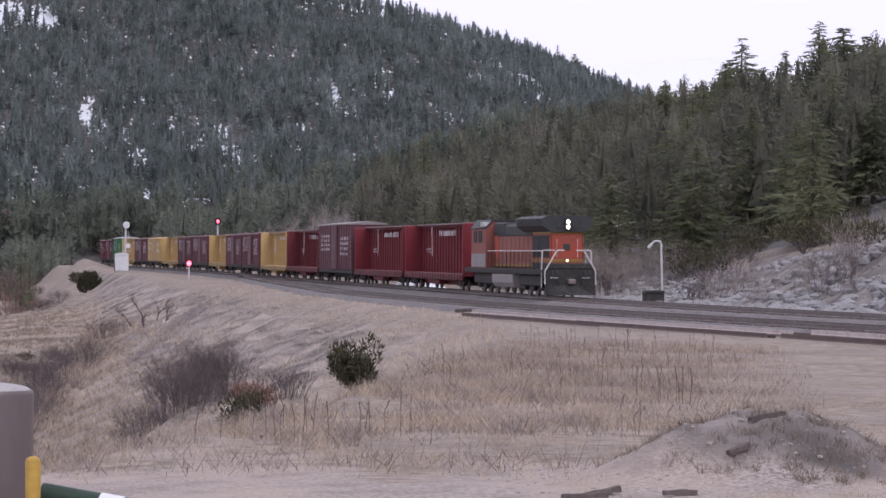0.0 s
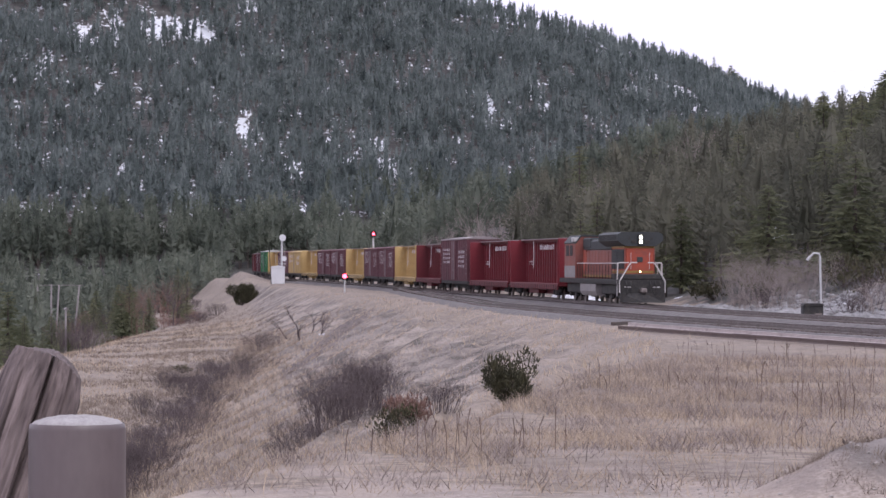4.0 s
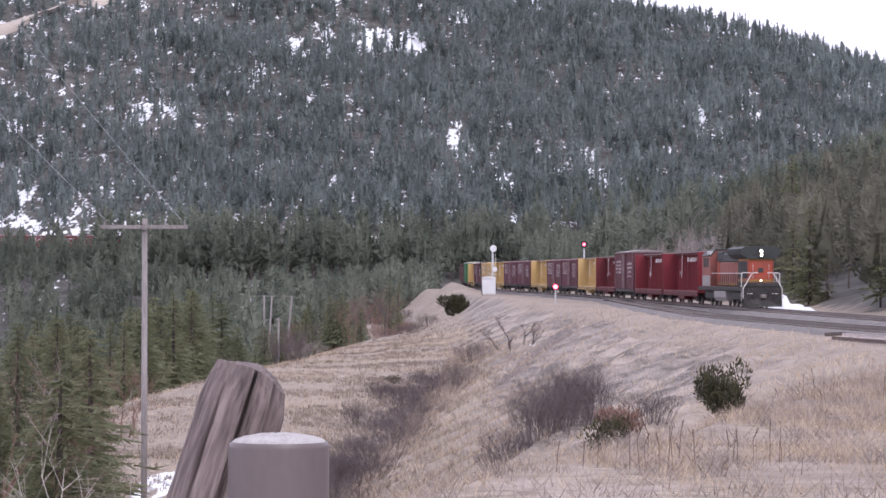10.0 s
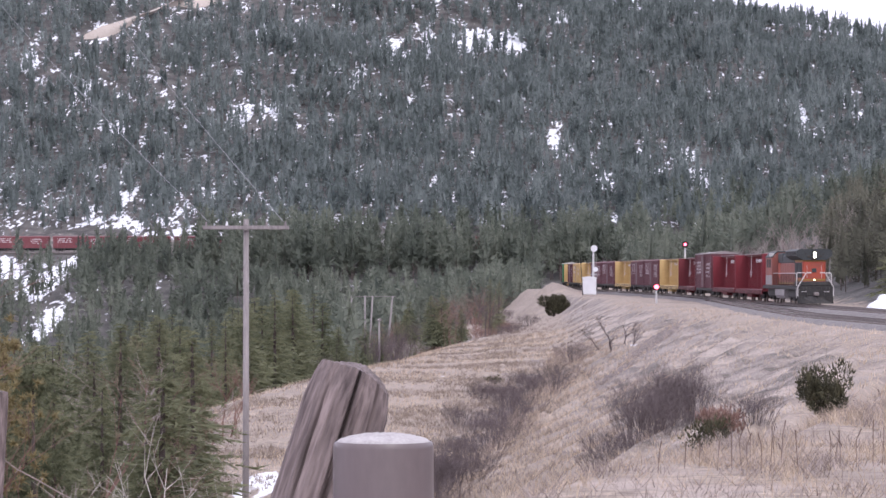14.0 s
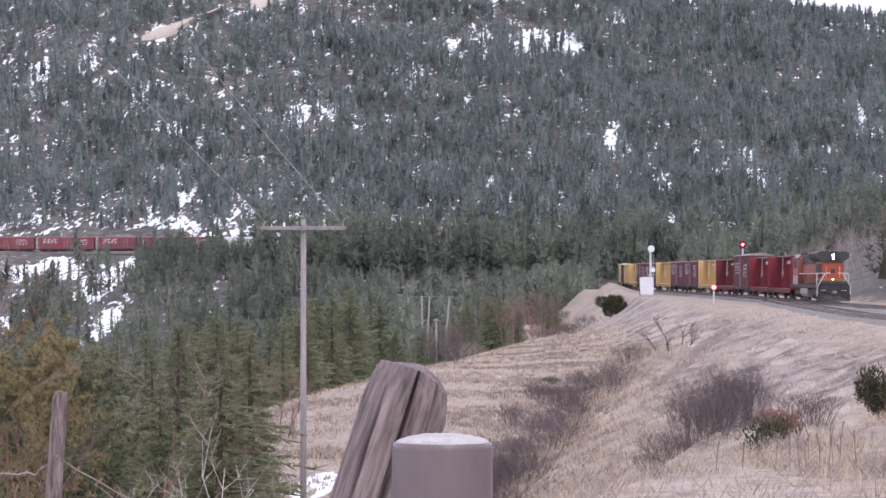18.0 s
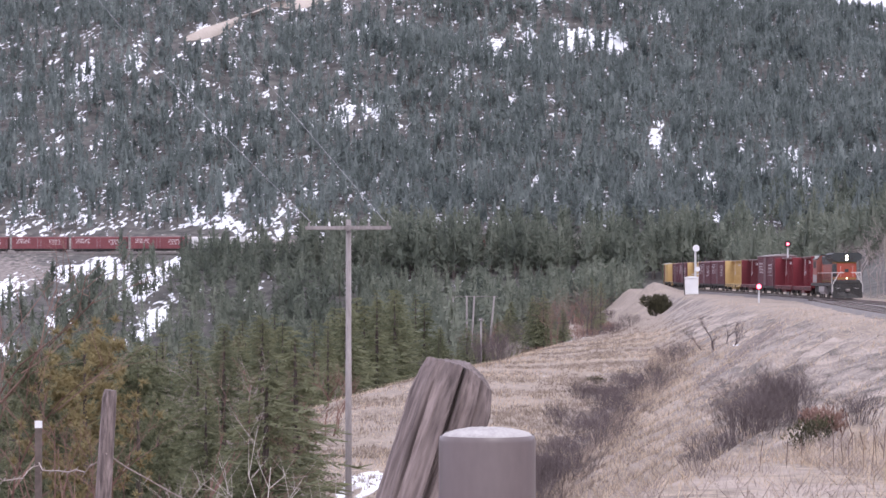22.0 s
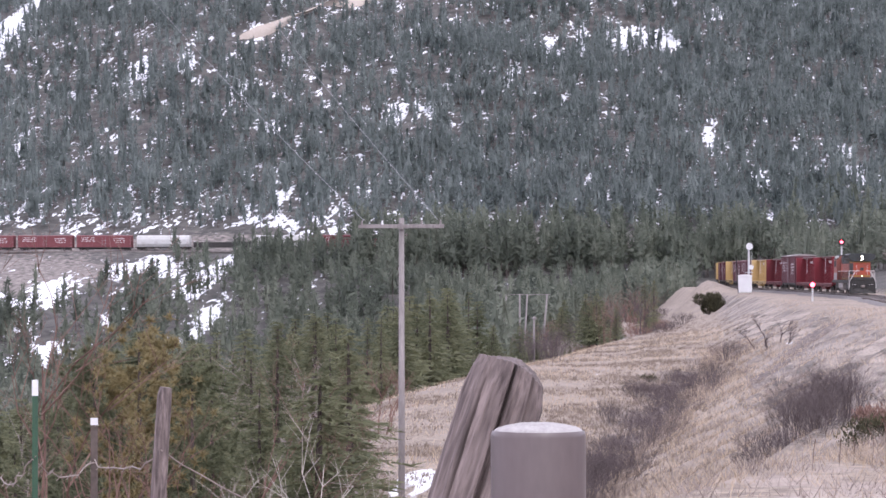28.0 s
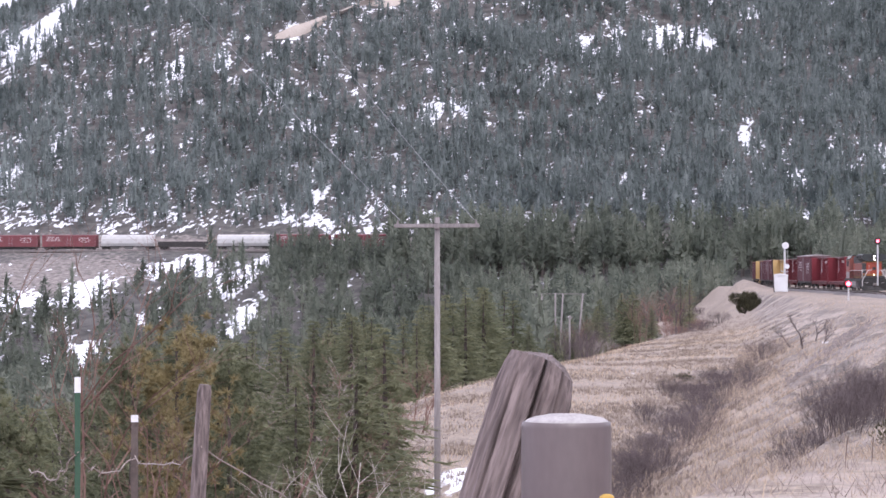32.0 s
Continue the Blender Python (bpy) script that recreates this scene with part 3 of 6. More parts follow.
# ---- railway ----
def strip(xs, ys, zs):
    """Rows of points across, joined along; returns verts and quads."""
    k, n = len(xs), len(xs[0])
    v = np.stack([np.array(xs), np.array(ys), np.array(zs)], 2).reshape(-1, 3)
    i = (np.arange(k - 1)[:, None] * n + np.arange(n - 1)[None, :]).ravel()
    return v, np.stack([i, i + 1, i + n + 1, i + n], 1)


def path_points(fx, y0, y1, step):
    y = np.arange(y0, y1, step)
    x = fx(y)
    h = np.arctan2(-(fx(y + 0.5) - fx(y - 0.5)), 1.0)
    return x, y, h


def bed(name, fx, y0, y1, base, label, step=1.5, wide=1.9, foot=3.1):
    x, y, h = path_points(fx, y0, y1, step)
    rs = np.random.RandomState(4)
    xs, ys, zs = [], [], []
    for off, lift in ((-foot, -0.62), (-wide - .3, -0.32), (-wide, -0.22), (-0.8, -0.19), (0, -0.2), (0.8, -0.19), (wide, -0.22), (wide + .3, -0.32), (foot, -0.62)):
        j = rs.rand(len(x)) * 0.12 - 0.06
        xs.append(x + (off + j) * np.cos(h)), ys.append(y + (off + j) * np.sin(h)), zs.append(base + lift + j * 0.3)
    v, f = strip(np.array(xs).T, np.array(ys).T, np.array(zs).T)
    return loose(name, v, f, M_BALLAST, label, "ballast", "structure", True)


def rails(fx, y0, y1, base, parent_name, label, tie_step=0.52, parts=150, tie_from=0.0):
    root = thing(parent_name, label, "railway track", kind="structure")
    x, y, h = path_points(fx, y0, y1, 2.0)
    for side in (-0.76, 0.76):
        k = Kit()
        prof = [(-0.07, -0.17), (0.07, -0.17), (0.07, -0.155), (0.012, -0.14), (0.012, -0.04), (0.036, -0.03), (0.036, 0), (-0.036, 0), (-0.036, -0.03), (-0.012, -0.04), (-0.012, -0.14), (-0.07, -0.155)]
        n = len(prof)
        for a, b, c in zip(x, y, h):
            for u, w in prof:
                k.v.append((a + (side + u) * math.cos(c), b + (side + u) * math.sin(c), base + w))
        for i in range(len(x) - 1):
            k.f += [(i * n + j, i * n + (j + 1) % n, (i + 1) * n + (j + 1) % n, (i + 1) * n + j) for j in range(n)]
        part("rail", k, M_STEEL, root)
    me = Kit().box(-1.3, 1.3, -0.115, 0.115, -0.09, 0.09, 0.015).mesh("tie", M_TIE)
    x, y, h = path_points(fx, max(y0, tie_from), y1, tie_step)
    rs = random.Random(8)
    rest = Kit()
    for i in range(len(x)):
        m = pose(x[i] + rs.uniform(-.05, .05), y[i], base - 0.245 + rs.uniform(-.012, .012), 0, 0, math.degrees(h[i]) + rs.uniform(-1.5, 1.5))
        if i < parts:
            o = new("tie", me)
            o.parent, o.matrix_basis = root, m
        else:
            rest.box(-1.3, 1.3, -0.115, 0.115, -0.09, 0.09, 0, m)
    if rest.v:
        tagged(part("tie_row", rest, M_TIE, root), kind="stuff")
    return root


bed("main_ballast", track_x, 20, 700, 0.0, "grey crushed stone ballast under the main line")
rails(track_x, 20, 700, 0.0, "main_track", "main line railway track on grey ballast", tie_from=95, parts=250)
bed("siding_ballast", siding_x, 20, 290, -0.05, "thin grey ballast under the second track", wide=1.6, foot=2.6)
rails(siding_x, 20, 300, -0.06, "siding_track", "second track beside the main line", tie_from=70, parts=250)
FARY = 791.0


def far_line():
    k = Kit().box(-330, -20, FARY - 2.6, FARY + 2.6, 8.2, 8.78, 0.2)
    tagged(new("far_ballast", k.mesh("far_ballast", M_BALLAST)), "ballast shelf of the line across the valley", "ballast", kind="structure")
    root = thing("far_track", "railway track across the valley", "railway track", kind="structure")
    for s in (-0.76, 0.76):
        part("rail", Kit().box(-330, -20, FARY + s - .04, FARY + s + .04, 8.78, 8.96), M_STEEL, root)


far_line()


def stacked_rails():
    """Lengths of old rail and ties lying along the edge of the lot."""
    rs = random.Random(5)
    for i in range(9):
        y0 = 74 + (i // 3) * 19 + rs.uniform(-2, 2)
        off = (3.6, 4.4, 5.6)[i % 3] + rs.uniform(-.12, .12)
        ys = np.linspace(y0, y0 + 18, 10)
        xs = siding_x(ys) - off
        base = float(np.max(ground_z(xs, ys)))
        k = Kit()
        for a, b in zip(xs, ys):
            z = base + (.13 if i % 3 == 1 else .04)
            k.v += [(a - .05, b, z), (a + .05, b, z), (a + .05, b, z + .02), (a + .016, b, z + .04), (a + .03, b, z + .17), (a - .03, b, z + .17), (a - .016, b, z + .04), (a - .05, b, z + .02)]
        k.f += [(r * 8 + c, r * 8 + (c + 1) % 8, r * 8 + 8 + (c + 1) % 8, r * 8 + 8 + c) for r in range(9) for c in range(8)] + [tuple(range(7, -1, -1)), tuple(range(72, 80))]
        tagged(new("spare_rail", k.mesh("spare_rail", M_RUSTRAIL if i % 3 == 1 else M_DARKRAIL)), "pale weathered spare rail lying on the gravel" if i % 3 == 1 else "dark rusty spare rail lying on the gravel", "rail", "spare rails beside the track")
    me = Kit().box(-1.3, 1.3, -0.12, 0.12, -0.09, 0.09, 0.02).mesh("old_tie", M_TIE)
    for i in range(14):
        y = 72 + i * 5.2 + rs.uniform(-2, 2)
        x = float(siding_x(y)) - 2.9 + rs.uniform(-.3, .3)
        o = new("spare_tie", me)
        o.matrix_basis = pose(x, y, gz(x, y) + 0.08, 0, 0, 75 + rs.uniform(-12, 12))
        tagged(o, "grey weathered railway tie lying beside the track", "railway tie", "spare ties beside the track")


stacked_rails()

Kit.mirror = True

# ---- rolling stock: built with the length along y, the near end at +y/2 towards the viewer's end of the train ----
def bogie(root, y, axles, base=1.75, r=0.46, frame_mat=None):
    frame_mat = frame_mat or M_BLACK
    k = Kit()
    half = base * (axles - 1) / 2
    for s in (-1, 1):
        k.box(s * 1.0 - .09, s * 1.0 + .09, y - half - .45, y + half + .45, 0.55, 0.82, .05)
        for a in range(axles):
            ay = y - half + a * base
            k.box(s * 1.02 - .13, s * 1.02 + .13, ay - .2, ay + .2, 0.34, 0.66, .04)
        k.box(s * 1.04 - .12, s * 1.04 + .12, y - .35, y + .35, 0.30, 0.72, .05)
    k.box(-0.95, 0.95, y - .2, y + .2, 0.5, 0.85, .03)
    b = part("bogie", k, frame_mat, root)
    for a in range(axles):
        ay = y - half + a * base
        w = Kit()
        for s in (-1, 1):
            w.tube([(s * .70, ay, r), (s * .84, ay, r)], r, 16)
        w.tube([(-.8, ay, r), (.8, ay, r)], .08, 6)
        part("wheelset", w, M_STEEL, b)


def writing(root, x, y0, y1, z0, z1, rows, seed, face=-1, size=1.0):
    """Illegible lettering as plain bars on a side wall at x."""
    rs = random.Random(seed)
    k = Kit()
    h = (z1 - z0) / rows
    for i in range(rows):
        y = y0
        while y < y1 - .1:
            w = min(rs.uniform(.22, .5) * size, y1 - y)
            if rs.random() < .28:
                y += w
                continue
            k.box(min(x, x + face * .008), max(x, x + face * .008), y, y + w, z0 + i * h + h * .18, z0 + i * h + h * rs.uniform(.62, .85))
            y += w + rs.uniform(.06, .16)
    part("lettering", k, M_WHITE, root)


def centerbeam(paint, dark, label, seed, length=21.8):
    """An empty lumber flat: deck, two end bulkheads, and a ribbed wall along the middle."""
    root = thing("lumber_flatcar", label, "freight car", "cars of the near train")
    L = length / 2 - 0.55
    part("chord_edge", Kit().box(-.53, -.5, -L, L, 4.50, 4.57).box(.5, .53, -L, L, 4.50, 4.57), M_ROOF, root, "pale worn edge of the top beam")
    part("deck", Kit().box(-1.42, 1.42, -L, L, 0.98, 1.16, .03).box(-1.46, -1.36, -L, L, 0.72, 1.10, .02).box(1.36, 1.46, -L, L, 0.72, 1.10, .02).box(-.5, .5, -L + 3, L - 3, .34, .98).box(-1.2, -.6, -2.6, 1.4, .4, .9, .04).box(.5, 1.15, -1.5, 3.2, .42, .9, .04).box(-1.1, 1.1, -L + 5, L - 5, .66, .98), dark, root)
    for y in (-L, L):
        s = 1 if y > 0 else -1
        b = part("end_bulkhead", Kit().box(-1.4, 1.4, min(y, y - s * .2), max(y, y - s * .2), 1.16, 4.5, .03), paint, root)
        k = Kit()
        for x in (-1.25, -.62, 0, .62, 1.25):
            k.box(x - .05, x + .05, min(y, y + s * .1), max(y, y + s * .1), 1.2, 4.45)
        part("stiffener", k, paint, b)
    part("centre_wall", Kit().box(-0.09, 0.09, -L + .2, L - .2, 1.16, 4.32), dark, root)
    n = 20
    me = Kit().box(-.2, .2, -.07, .07, 1.16, 4.34, .02).mesh("post", paint)
    for i in range(n):
        o = part("post", me, paint, root)
        o.location = (0, -L + .9 + i * (2 * L - 1.8) / (n - 1), 0)
    part("top_chord", Kit().box(-.5, .5, -L, L, 4.42, 4.56, .03).box(-.3, .3, -L, L, 4.30, 4.42), dark, root, "dusty top beam")
    rail = Kit()
    for s in (-1, 1):
        for i in range(22):
            y = -L + .5 + i * (2 * L - 1) / 21
            rail.box(s * 1.47 - .02, s * 1.47 + .02, y - .06, y + .06, .74, 1.12)
    part("stake_pockets", rail, M_BLACK, root, "dark strap winches along the deck edge")
    writing(root, -.21, -3.5, 2.6, 3.62, 4.24, 1, seed, -1, .5)
    writing(root, -.21, -8.4, -6.6, 2.5, 2.9, 2, seed + 3, -1, .5)
    strap = Kit()
    strap.tube([(-.5, -L + 5.6, 4.4), (-.62, -L + 6.4, 3.2), (-.75, -L + 7.0, 2.3)], .025, 4)
    part("loose_strap", strap, M_RAILING, root, "pale loose tie-down strap")
    part("coupler", Kit().box(-.16, .16, -length / 2, -L, .74, 1.0, .03), M_BLACK, root)
    part("coupler", Kit().box(-.16, .16, L, length / 2, .74, 1.0, .03), M_BLACK, root)
    for y in (-L + 2.1, L - 2.1):
        bogie(root, y, 2)
    return root


def boxcar(paint, label, seed, length=17.2, tall=4.75, roof=None, group="cars of the near train", rows=4):
    root = thing("boxcar", label, "freight car", group)
    L = length / 2 - .55
    body = Kit().box(-1.46, 1.46, -L, L, 1.05, tall - .28, .04)
    b = part("body", body, paint, root)
    ribs = Kit()
    for s in (-1, 1):
        for i in range(15):
            y = -L + .15 + i * (2 * L - .3) / 14
            if abs(y) > 1.7:
                ribs.box(s * 1.48 - .03, s * 1.48 + .03, y - .05, y + .05, 1.08, tall - .34)
    for y in (-L, L):
        for z in np.linspace(1.3, tall - .6, 7):
            ribs.box(-1.35, 1.35, y - .05, y + .05, z - .06, z + .06)
    part("ribs", ribs, paint, root)
    part("roof", Kit().prism([(-1.54, tall - .30), (1.54, tall - .30), (1.54, tall - .2), (0, tall), (-1.54, tall - .2)], -L - .05, L + .05), roof or M_ROOF, root, "dusty metal roof")
    door = part("door", Kit().box(-1.56, -1.50, -1.6, 1.6, 1.1, tall - .38, .02), paint, root)
    hard = Kit()
    for y in (-.5, .5):
        hard.box(-1.60, -1.56, y - .03, y + .03, 1.15, tall - .5)
    hard.box(-1.6, -1.56, -.7, .7, 2.0, 2.06).box(-1.6, -1.56, -.7, .7, 3.0, 3.06)
    part("door_rod", hard, M_ROOF, door)
    part("sill", Kit().box(-1.44, 1.44, -L, L, .78, 1.05, .03).box(-.7, .7, -L + 3.4, L - 3.4, .42, .78, .03), M_BLACK, root)
    lad = Kit()
    for y in (-L + .25, L - .25):
        for z in np.arange(1.3, tall - .5, .42):
            lad.box(-1.53, -1.49, y - .22, y + .22, z, z + .04)
    part("ladder", lad, M_ROOF, root)
    writing(root, -1.47, -L + 1.4, -2.6, 2.6, 4.1, rows, seed, -1, .6)
    writing(root, -1.47, 3.0, L - 1.8, 2.2, 3.9, rows, seed + 7, -1, .6)
    part("coupler", Kit().box(-.16, .16, -length / 2, -L, .74, 1.0, .03), M_BLACK, root)
    part("coupler", Kit().box(-.16, .16, L, length / 2, .74, 1.0, .03), M_BLACK, root)
    for y in (-L + 1.9, L - 1.9):
        bogie(root, y, 2)
    return root


def hopper(label, group):
    root = thing("covered_hopper", label, "freight car", group)
    L = 7.9
    part("body", Kit().prism([(-1.1, 1.2), (1.1, 1.2), (1.55, 2.0), (1.6, 3.3), (1.3, 4.2), (.6, 4.5), (-.6, 4.5), (-1.3, 4.2), (-1.6, 3.3), (-1.55, 2.0)], -L, L), M_HOPPER, root)
    part("running_board", Kit().box(-.4, .4, -L, L, 4.5, 4.6), M_ROOF, root)
    part("sill", Kit().box(-1.3, 1.3, -L - .5, L + .5, .85, 1.15, .03), M_BLACK, root)
    for y in (-4.2, 0, 4.2):
        part("chute", Kit().prism([(-.4, .35), (.4, .35), (1.1, 1.2), (-1.1, 1.2)], y - 1.2, y + 1.2), M_HOPPER, root)
    for y in (-L + 1.3, L - 1.3):
        bogie(root, y, 2)
    return root


def gondola(label, group):
    root = thing("gondola", label, "freight car", group)
    L = 8.3
    part("side", Kit().box(-1.5, -1.4, -L, L, 1.0, 2.5, .02), M_BLACK, root)
    part("side", Kit().box(1.4, 1.5, -L, L, 1.0, 2.5, .02), M_BLACK, root)
    for y in (-L, L - .1):
        part("end", Kit().box(-1.4, 1.4, y, y + .1, 1.0, 2.5), M_BLACK, root)
    part("floor", Kit().box(-1.4, 1.4, -L + .1, L - .1, .9, 1.1), M_BLACK, root)
    ribs = Kit()
    for i in range(11):
        y = -L + .3 + i * (2 * L - .6) / 10
        ribs.box(-1.56, -1.5, y - .06, y + .06, 1.0, 2.45)
    part("ribs", ribs, M_BLACK, root)
    for y in (-L + 1.8, L - 1.8):
        bogie(root, y, 2)
    return root


def locomotive():
    """Six-axle diesel; its long hood end, with the radiator wings, faces +y."""
    root = thing("locomotive", "orange and black diesel locomotive with lit headlights", "locomotive")
    L = 10.6
    part("frame", Kit().box(-1.52, 1.52, -L, L, 1.28, 1.62, .04), M_BLACK, root)
    part("frame_stripe", Kit().box(-1.535, -1.525, -L + .4, L - .4, 1.42, 1.60), M_BLACK, root)
    louvre = Kit()
    for i in range(12):
        louvre.box(-1.05, -1.03, 5.8, 7.4, 2.36 + i * .1, 2.41 + i * .1).box(-1.05, -1.03, 7.7, 9.5, 2.36 + i * .1, 2.41 + i * .1)
    # long hood in stages
    part("engine_hood", Kit().box(-0.95, 0.95, -4.6, 5.6, 1.62, 3.62, .10), M_FADED, root, "faded orange hood side")
    part("hood_end", Kit().box(-0.98, 0.98, 5.6, L - .75, 1.62, 3.78, .10), M_ORANGE, root, "orange hood end panel")
    part("hood_roof", Kit().box(-0.96, 0.96, -4.6, 5.4, 3.5, 4.32, .14), M_BLACKGREEN, root)
    part("yellow_stripe", Kit().box(-1.0, 1.0, 5.58, L - .735, 2.02, 2.2, .02), M_YELLOWSTRIPE, root, "yellow stripe along the hood")
    # the near-black of these doors stands in for shade below the radiator wings
    part("radiator_door", Kit().box(-1.03, -.98, 5.7, 7.5, 2.3, 3.6, .02), M_BLACKGREEN, root, "louvred radiator door, coloured dark for the shade under the wings")
    part("radiator_door", Kit().box(-1.03, -.98, 7.6, 9.6, 2.3, 3.6, .02), M_BLACKGREEN, root, "louvred radiator door, coloured dark for the shade under the wings")
    part("louvre", louvre, M_BLACK, root)
    part("side_sill", Kit().box(-1.04, -.98, 5.6, L - .8, 1.62, 2.0, .02), M_BLACK, root)
    part("anticlimber", Kit().box(-1.35, 1.35, L - .72, L + .12, 1.62, 1.98, .06), M_BLACK, root)
    for s in (-1, 1):
        part("corner_post", Kit().box(s * .98 - .03, s * .98 + .03, L - .78, L - .72, 2.0, 3.7, .01), M_FADED, root)
        part("grab_iron", Kit().tube([(s * .62, L - .70, 2.3), (s * .62, L - .62, 2.35), (s * .62, L - .62, 3.3), (s * .62, L - .70, 3.35)], .02, 5), M_RAILING, root)
        part("class_light", Kit().tube([(s * .75, L - .56, 4.3), (s * .75, L - .50, 4.3)], .07, 10), M_BLACK, root)
    part("number_box", Kit().box(-.62, -.30, L - .57, L - .50, 4.0, 4.2, .02).box(.30, .62, L - .57, L - .50, 4.0, 4.2, .02), M_BLACK, root)
    for i, x in enumerate((-1.1, -.8, .5, .85, 1.15)):
        part("brake_hose", Kit().tube([(x, L + .12, 1.5), (x, L + .3, 1.3), (x + .05, L + .34, .8), (x + .02, L + .3, .5)], .035, 6), M_BLACK, root)
    part("plough", Kit().add([(-1.5, L + .2, .12), (0, L + .75, .12), (1.5, L + .2, .12), (-1.5, L + .1, .75), (0, L + .35, .75), (1.5, L + .1, .75), (-1.5, L, .12), (1.5, L, .12), (-1.5, L, .75), (1.5, L, .75)], [(0, 1, 4, 3), (1, 2, 5, 4), (3, 4, 5, 9, 8), (0, 6, 7, 2, 1), (6, 0, 3, 8), (2, 7, 9, 5), (7, 6, 8, 9)]), M_BLACK, root, "black snow plough blade")
    part("yellow_stripe", Kit().box(-.965, -.955, -4.5, 5.5, 1.74, 1.88), M_YELLOWSTRIPE, root, "yellow stripe along the hood")
    part("yellow_stripe", Kit().box(-1.0, 1.0, 5.58, L - .735, 3.66, 3.80, .02), M_YELLOWSTRIPE, root, "yellow stripe under the radiator")
    rad = part("radiator_section", Kit().prism([(-1.0, 3.80), (1.0, 3.80), (1.52, 4.16), (1.52, 4.58), (1.2, 4.74), (-1.2, 4.74), (-1.52, 4.58), (-1.52, 4.16)], 3.6, L - .55), M_BLACKGREEN, root, "dark overhanging radiator wings")
    grille = Kit()
    for i in range(14):
        y = 4.0 + i * .42
        grille.box(-1.54, -1.51, y, y + .2, 4.2, 4.54)
    part("grille", grille, M_BLACK, rad)
    hb = part("headlight_box", Kit().box(-.2, .2, L - .56, L - .44, 3.88, 4.62, .04), M_BLACKGREEN, root)
    for z in (4.08, 4.38):
        part("headlight", Kit().tube([(0, L - .45, z), (0, L - .40, z)], .10, 16), M_HEADLIGHT, hb, "lit twin headlight")
    part("end_door", Kit().box(-.2, .2, L - .75, L - .70, 2.75, 3.1, .02), M_BLACKGREEN, root, "dark vent on the hood end")
    for i in range(9):
        y = -4.3 + i * 1.1
        part("hood_door", Kit().box(-.985, -.95, y + .04, y + 1.02, 2.1, 3.5, .02), M_FADED, root)
    part("red_locker", Kit().box(-1.02, -.95, -4.2, -3.1, 2.1, 3.6, .02), M_ORANGE, root, "darker orange locker door")
    part("exhaust_stack", Kit().box(-.35, .35, 1.0, 2.0, 4.32, 4.62, .05), M_BLACK, root)
    part("dynamic_brake_box", Kit().box(-1.0, 1.0, -4.4, -1.6, 3.72, 4.46, .08), M_BLACKGREEN, root)
    cab = part("cab", Kit().prism([(-1.5, 1.62), (1.5, 1.62), (1.5, 4.1), (1.1, 4.56), (-1.1, 4.56), (-1.5, 4.1)], -L + 1.9, -4.6), M_FADED, root, "faded orange and grey cab")
    part("cab_roof", Kit().prism([(-1.56, 4.12), (-1.5, 4.06), (-1.08, 4.56), (1.08, 4.56), (1.5, 4.06), (1.56, 4.12), (1.1, 4.66), (-1.1, 4.66)], -L + 1.85, -4.5), M_BLACKGREEN, cab, "dark cab roof")
    part("sunshade", Kit().box(-1.62, -1.2, -5.6, -4.6, 4.2, 4.5, .02), M_HOPPER, cab, "pale sunshade on the cab")
    for y in (-8.0, -6.6):
        part("cab_window", Kit().box(-1.53, -1.49, y, y + 1.0, 3.2, 3.95, .02), M_BLACK, cab)
    part("cab_stripe", Kit().box(-1.515, -1.5, -L + 1.95, -4.65, 1.66, 2.5), M_SILVER, cab, "grey lower cab side")
    part("short_nose", Kit().box(-1.1, 1.1, -L + .5, -L + 1.9, 1.62, 3.3, .12), M_ORANGE, root)
    part("fuel_tank", Kit().prism([(-1.3, .45), (1.3, .45), (1.48, .75), (1.48, 1.26), (-1.48, 1.26), (-1.48, .75)], -2.9, 2.6), M_SILVER, root, "dusty grey fuel tank")
    for y in (-6.2, 6.2):
        bogie(root, y, 3, 1.95, .53)
        for s in (-1, 1):
            part("truck_side", Kit().box(s * 1.2 - .05, s * 1.2 + .05, y - 2.7, y + 2.7, .62, 1.26, .06), M_BLACK, root)
    # end platform: pilot plate, steps, coupler, hoses
    pil = part("pilot", Kit().box(-1.5, 1.5, L - .12, L + .06, .72, 1.66, .04).prism([(-1.45, .16), (1.45, .16), (1.45, .72), (-1.45, .72)], L - .05, L + .25), M_BLACK, root)
    part("coupler", Kit().box(-.22, .22, L, L + .62, .74, 1.06, .06), M_STEEL, root)
    st = Kit()
    for s in (-1, 1):
        for z in (.45, .80, 1.15):
            st.box(s * 1.32 - .2, s * 1.32 + .2, L - .75, L - .12, z, z + .05)
    part("steps", st, M_BLACK, root)
    mark = Kit()
    for s in (-1, 1):
        mark.box(s * .95 - .24, s * .95 + .24, L + .065, L + .075, 1.10, 1.15)
    part("step_edge", mark, M_RAILING, pil)
    for x in (-.72, .1, .72):
        part("air_hose", Kit().tube([(x, L + .1, 1.0), (x * 1.02, L + .26, .8), (x * 1.1, L + .22, .5)], .03, 6), M_BLACK, root)
    part("ditch_light", Kit().tube([(0, L - .66, 2.13), (0, L - .60, 2.13)], .065, 14), M_DITCH, root, "lit lower lamp")
    part("lamp_bracket", Kit().box(-.12, .12, L - .74, L - .66, 2.03, 2.23, .02), M_YELLOWSTRIPE, root)
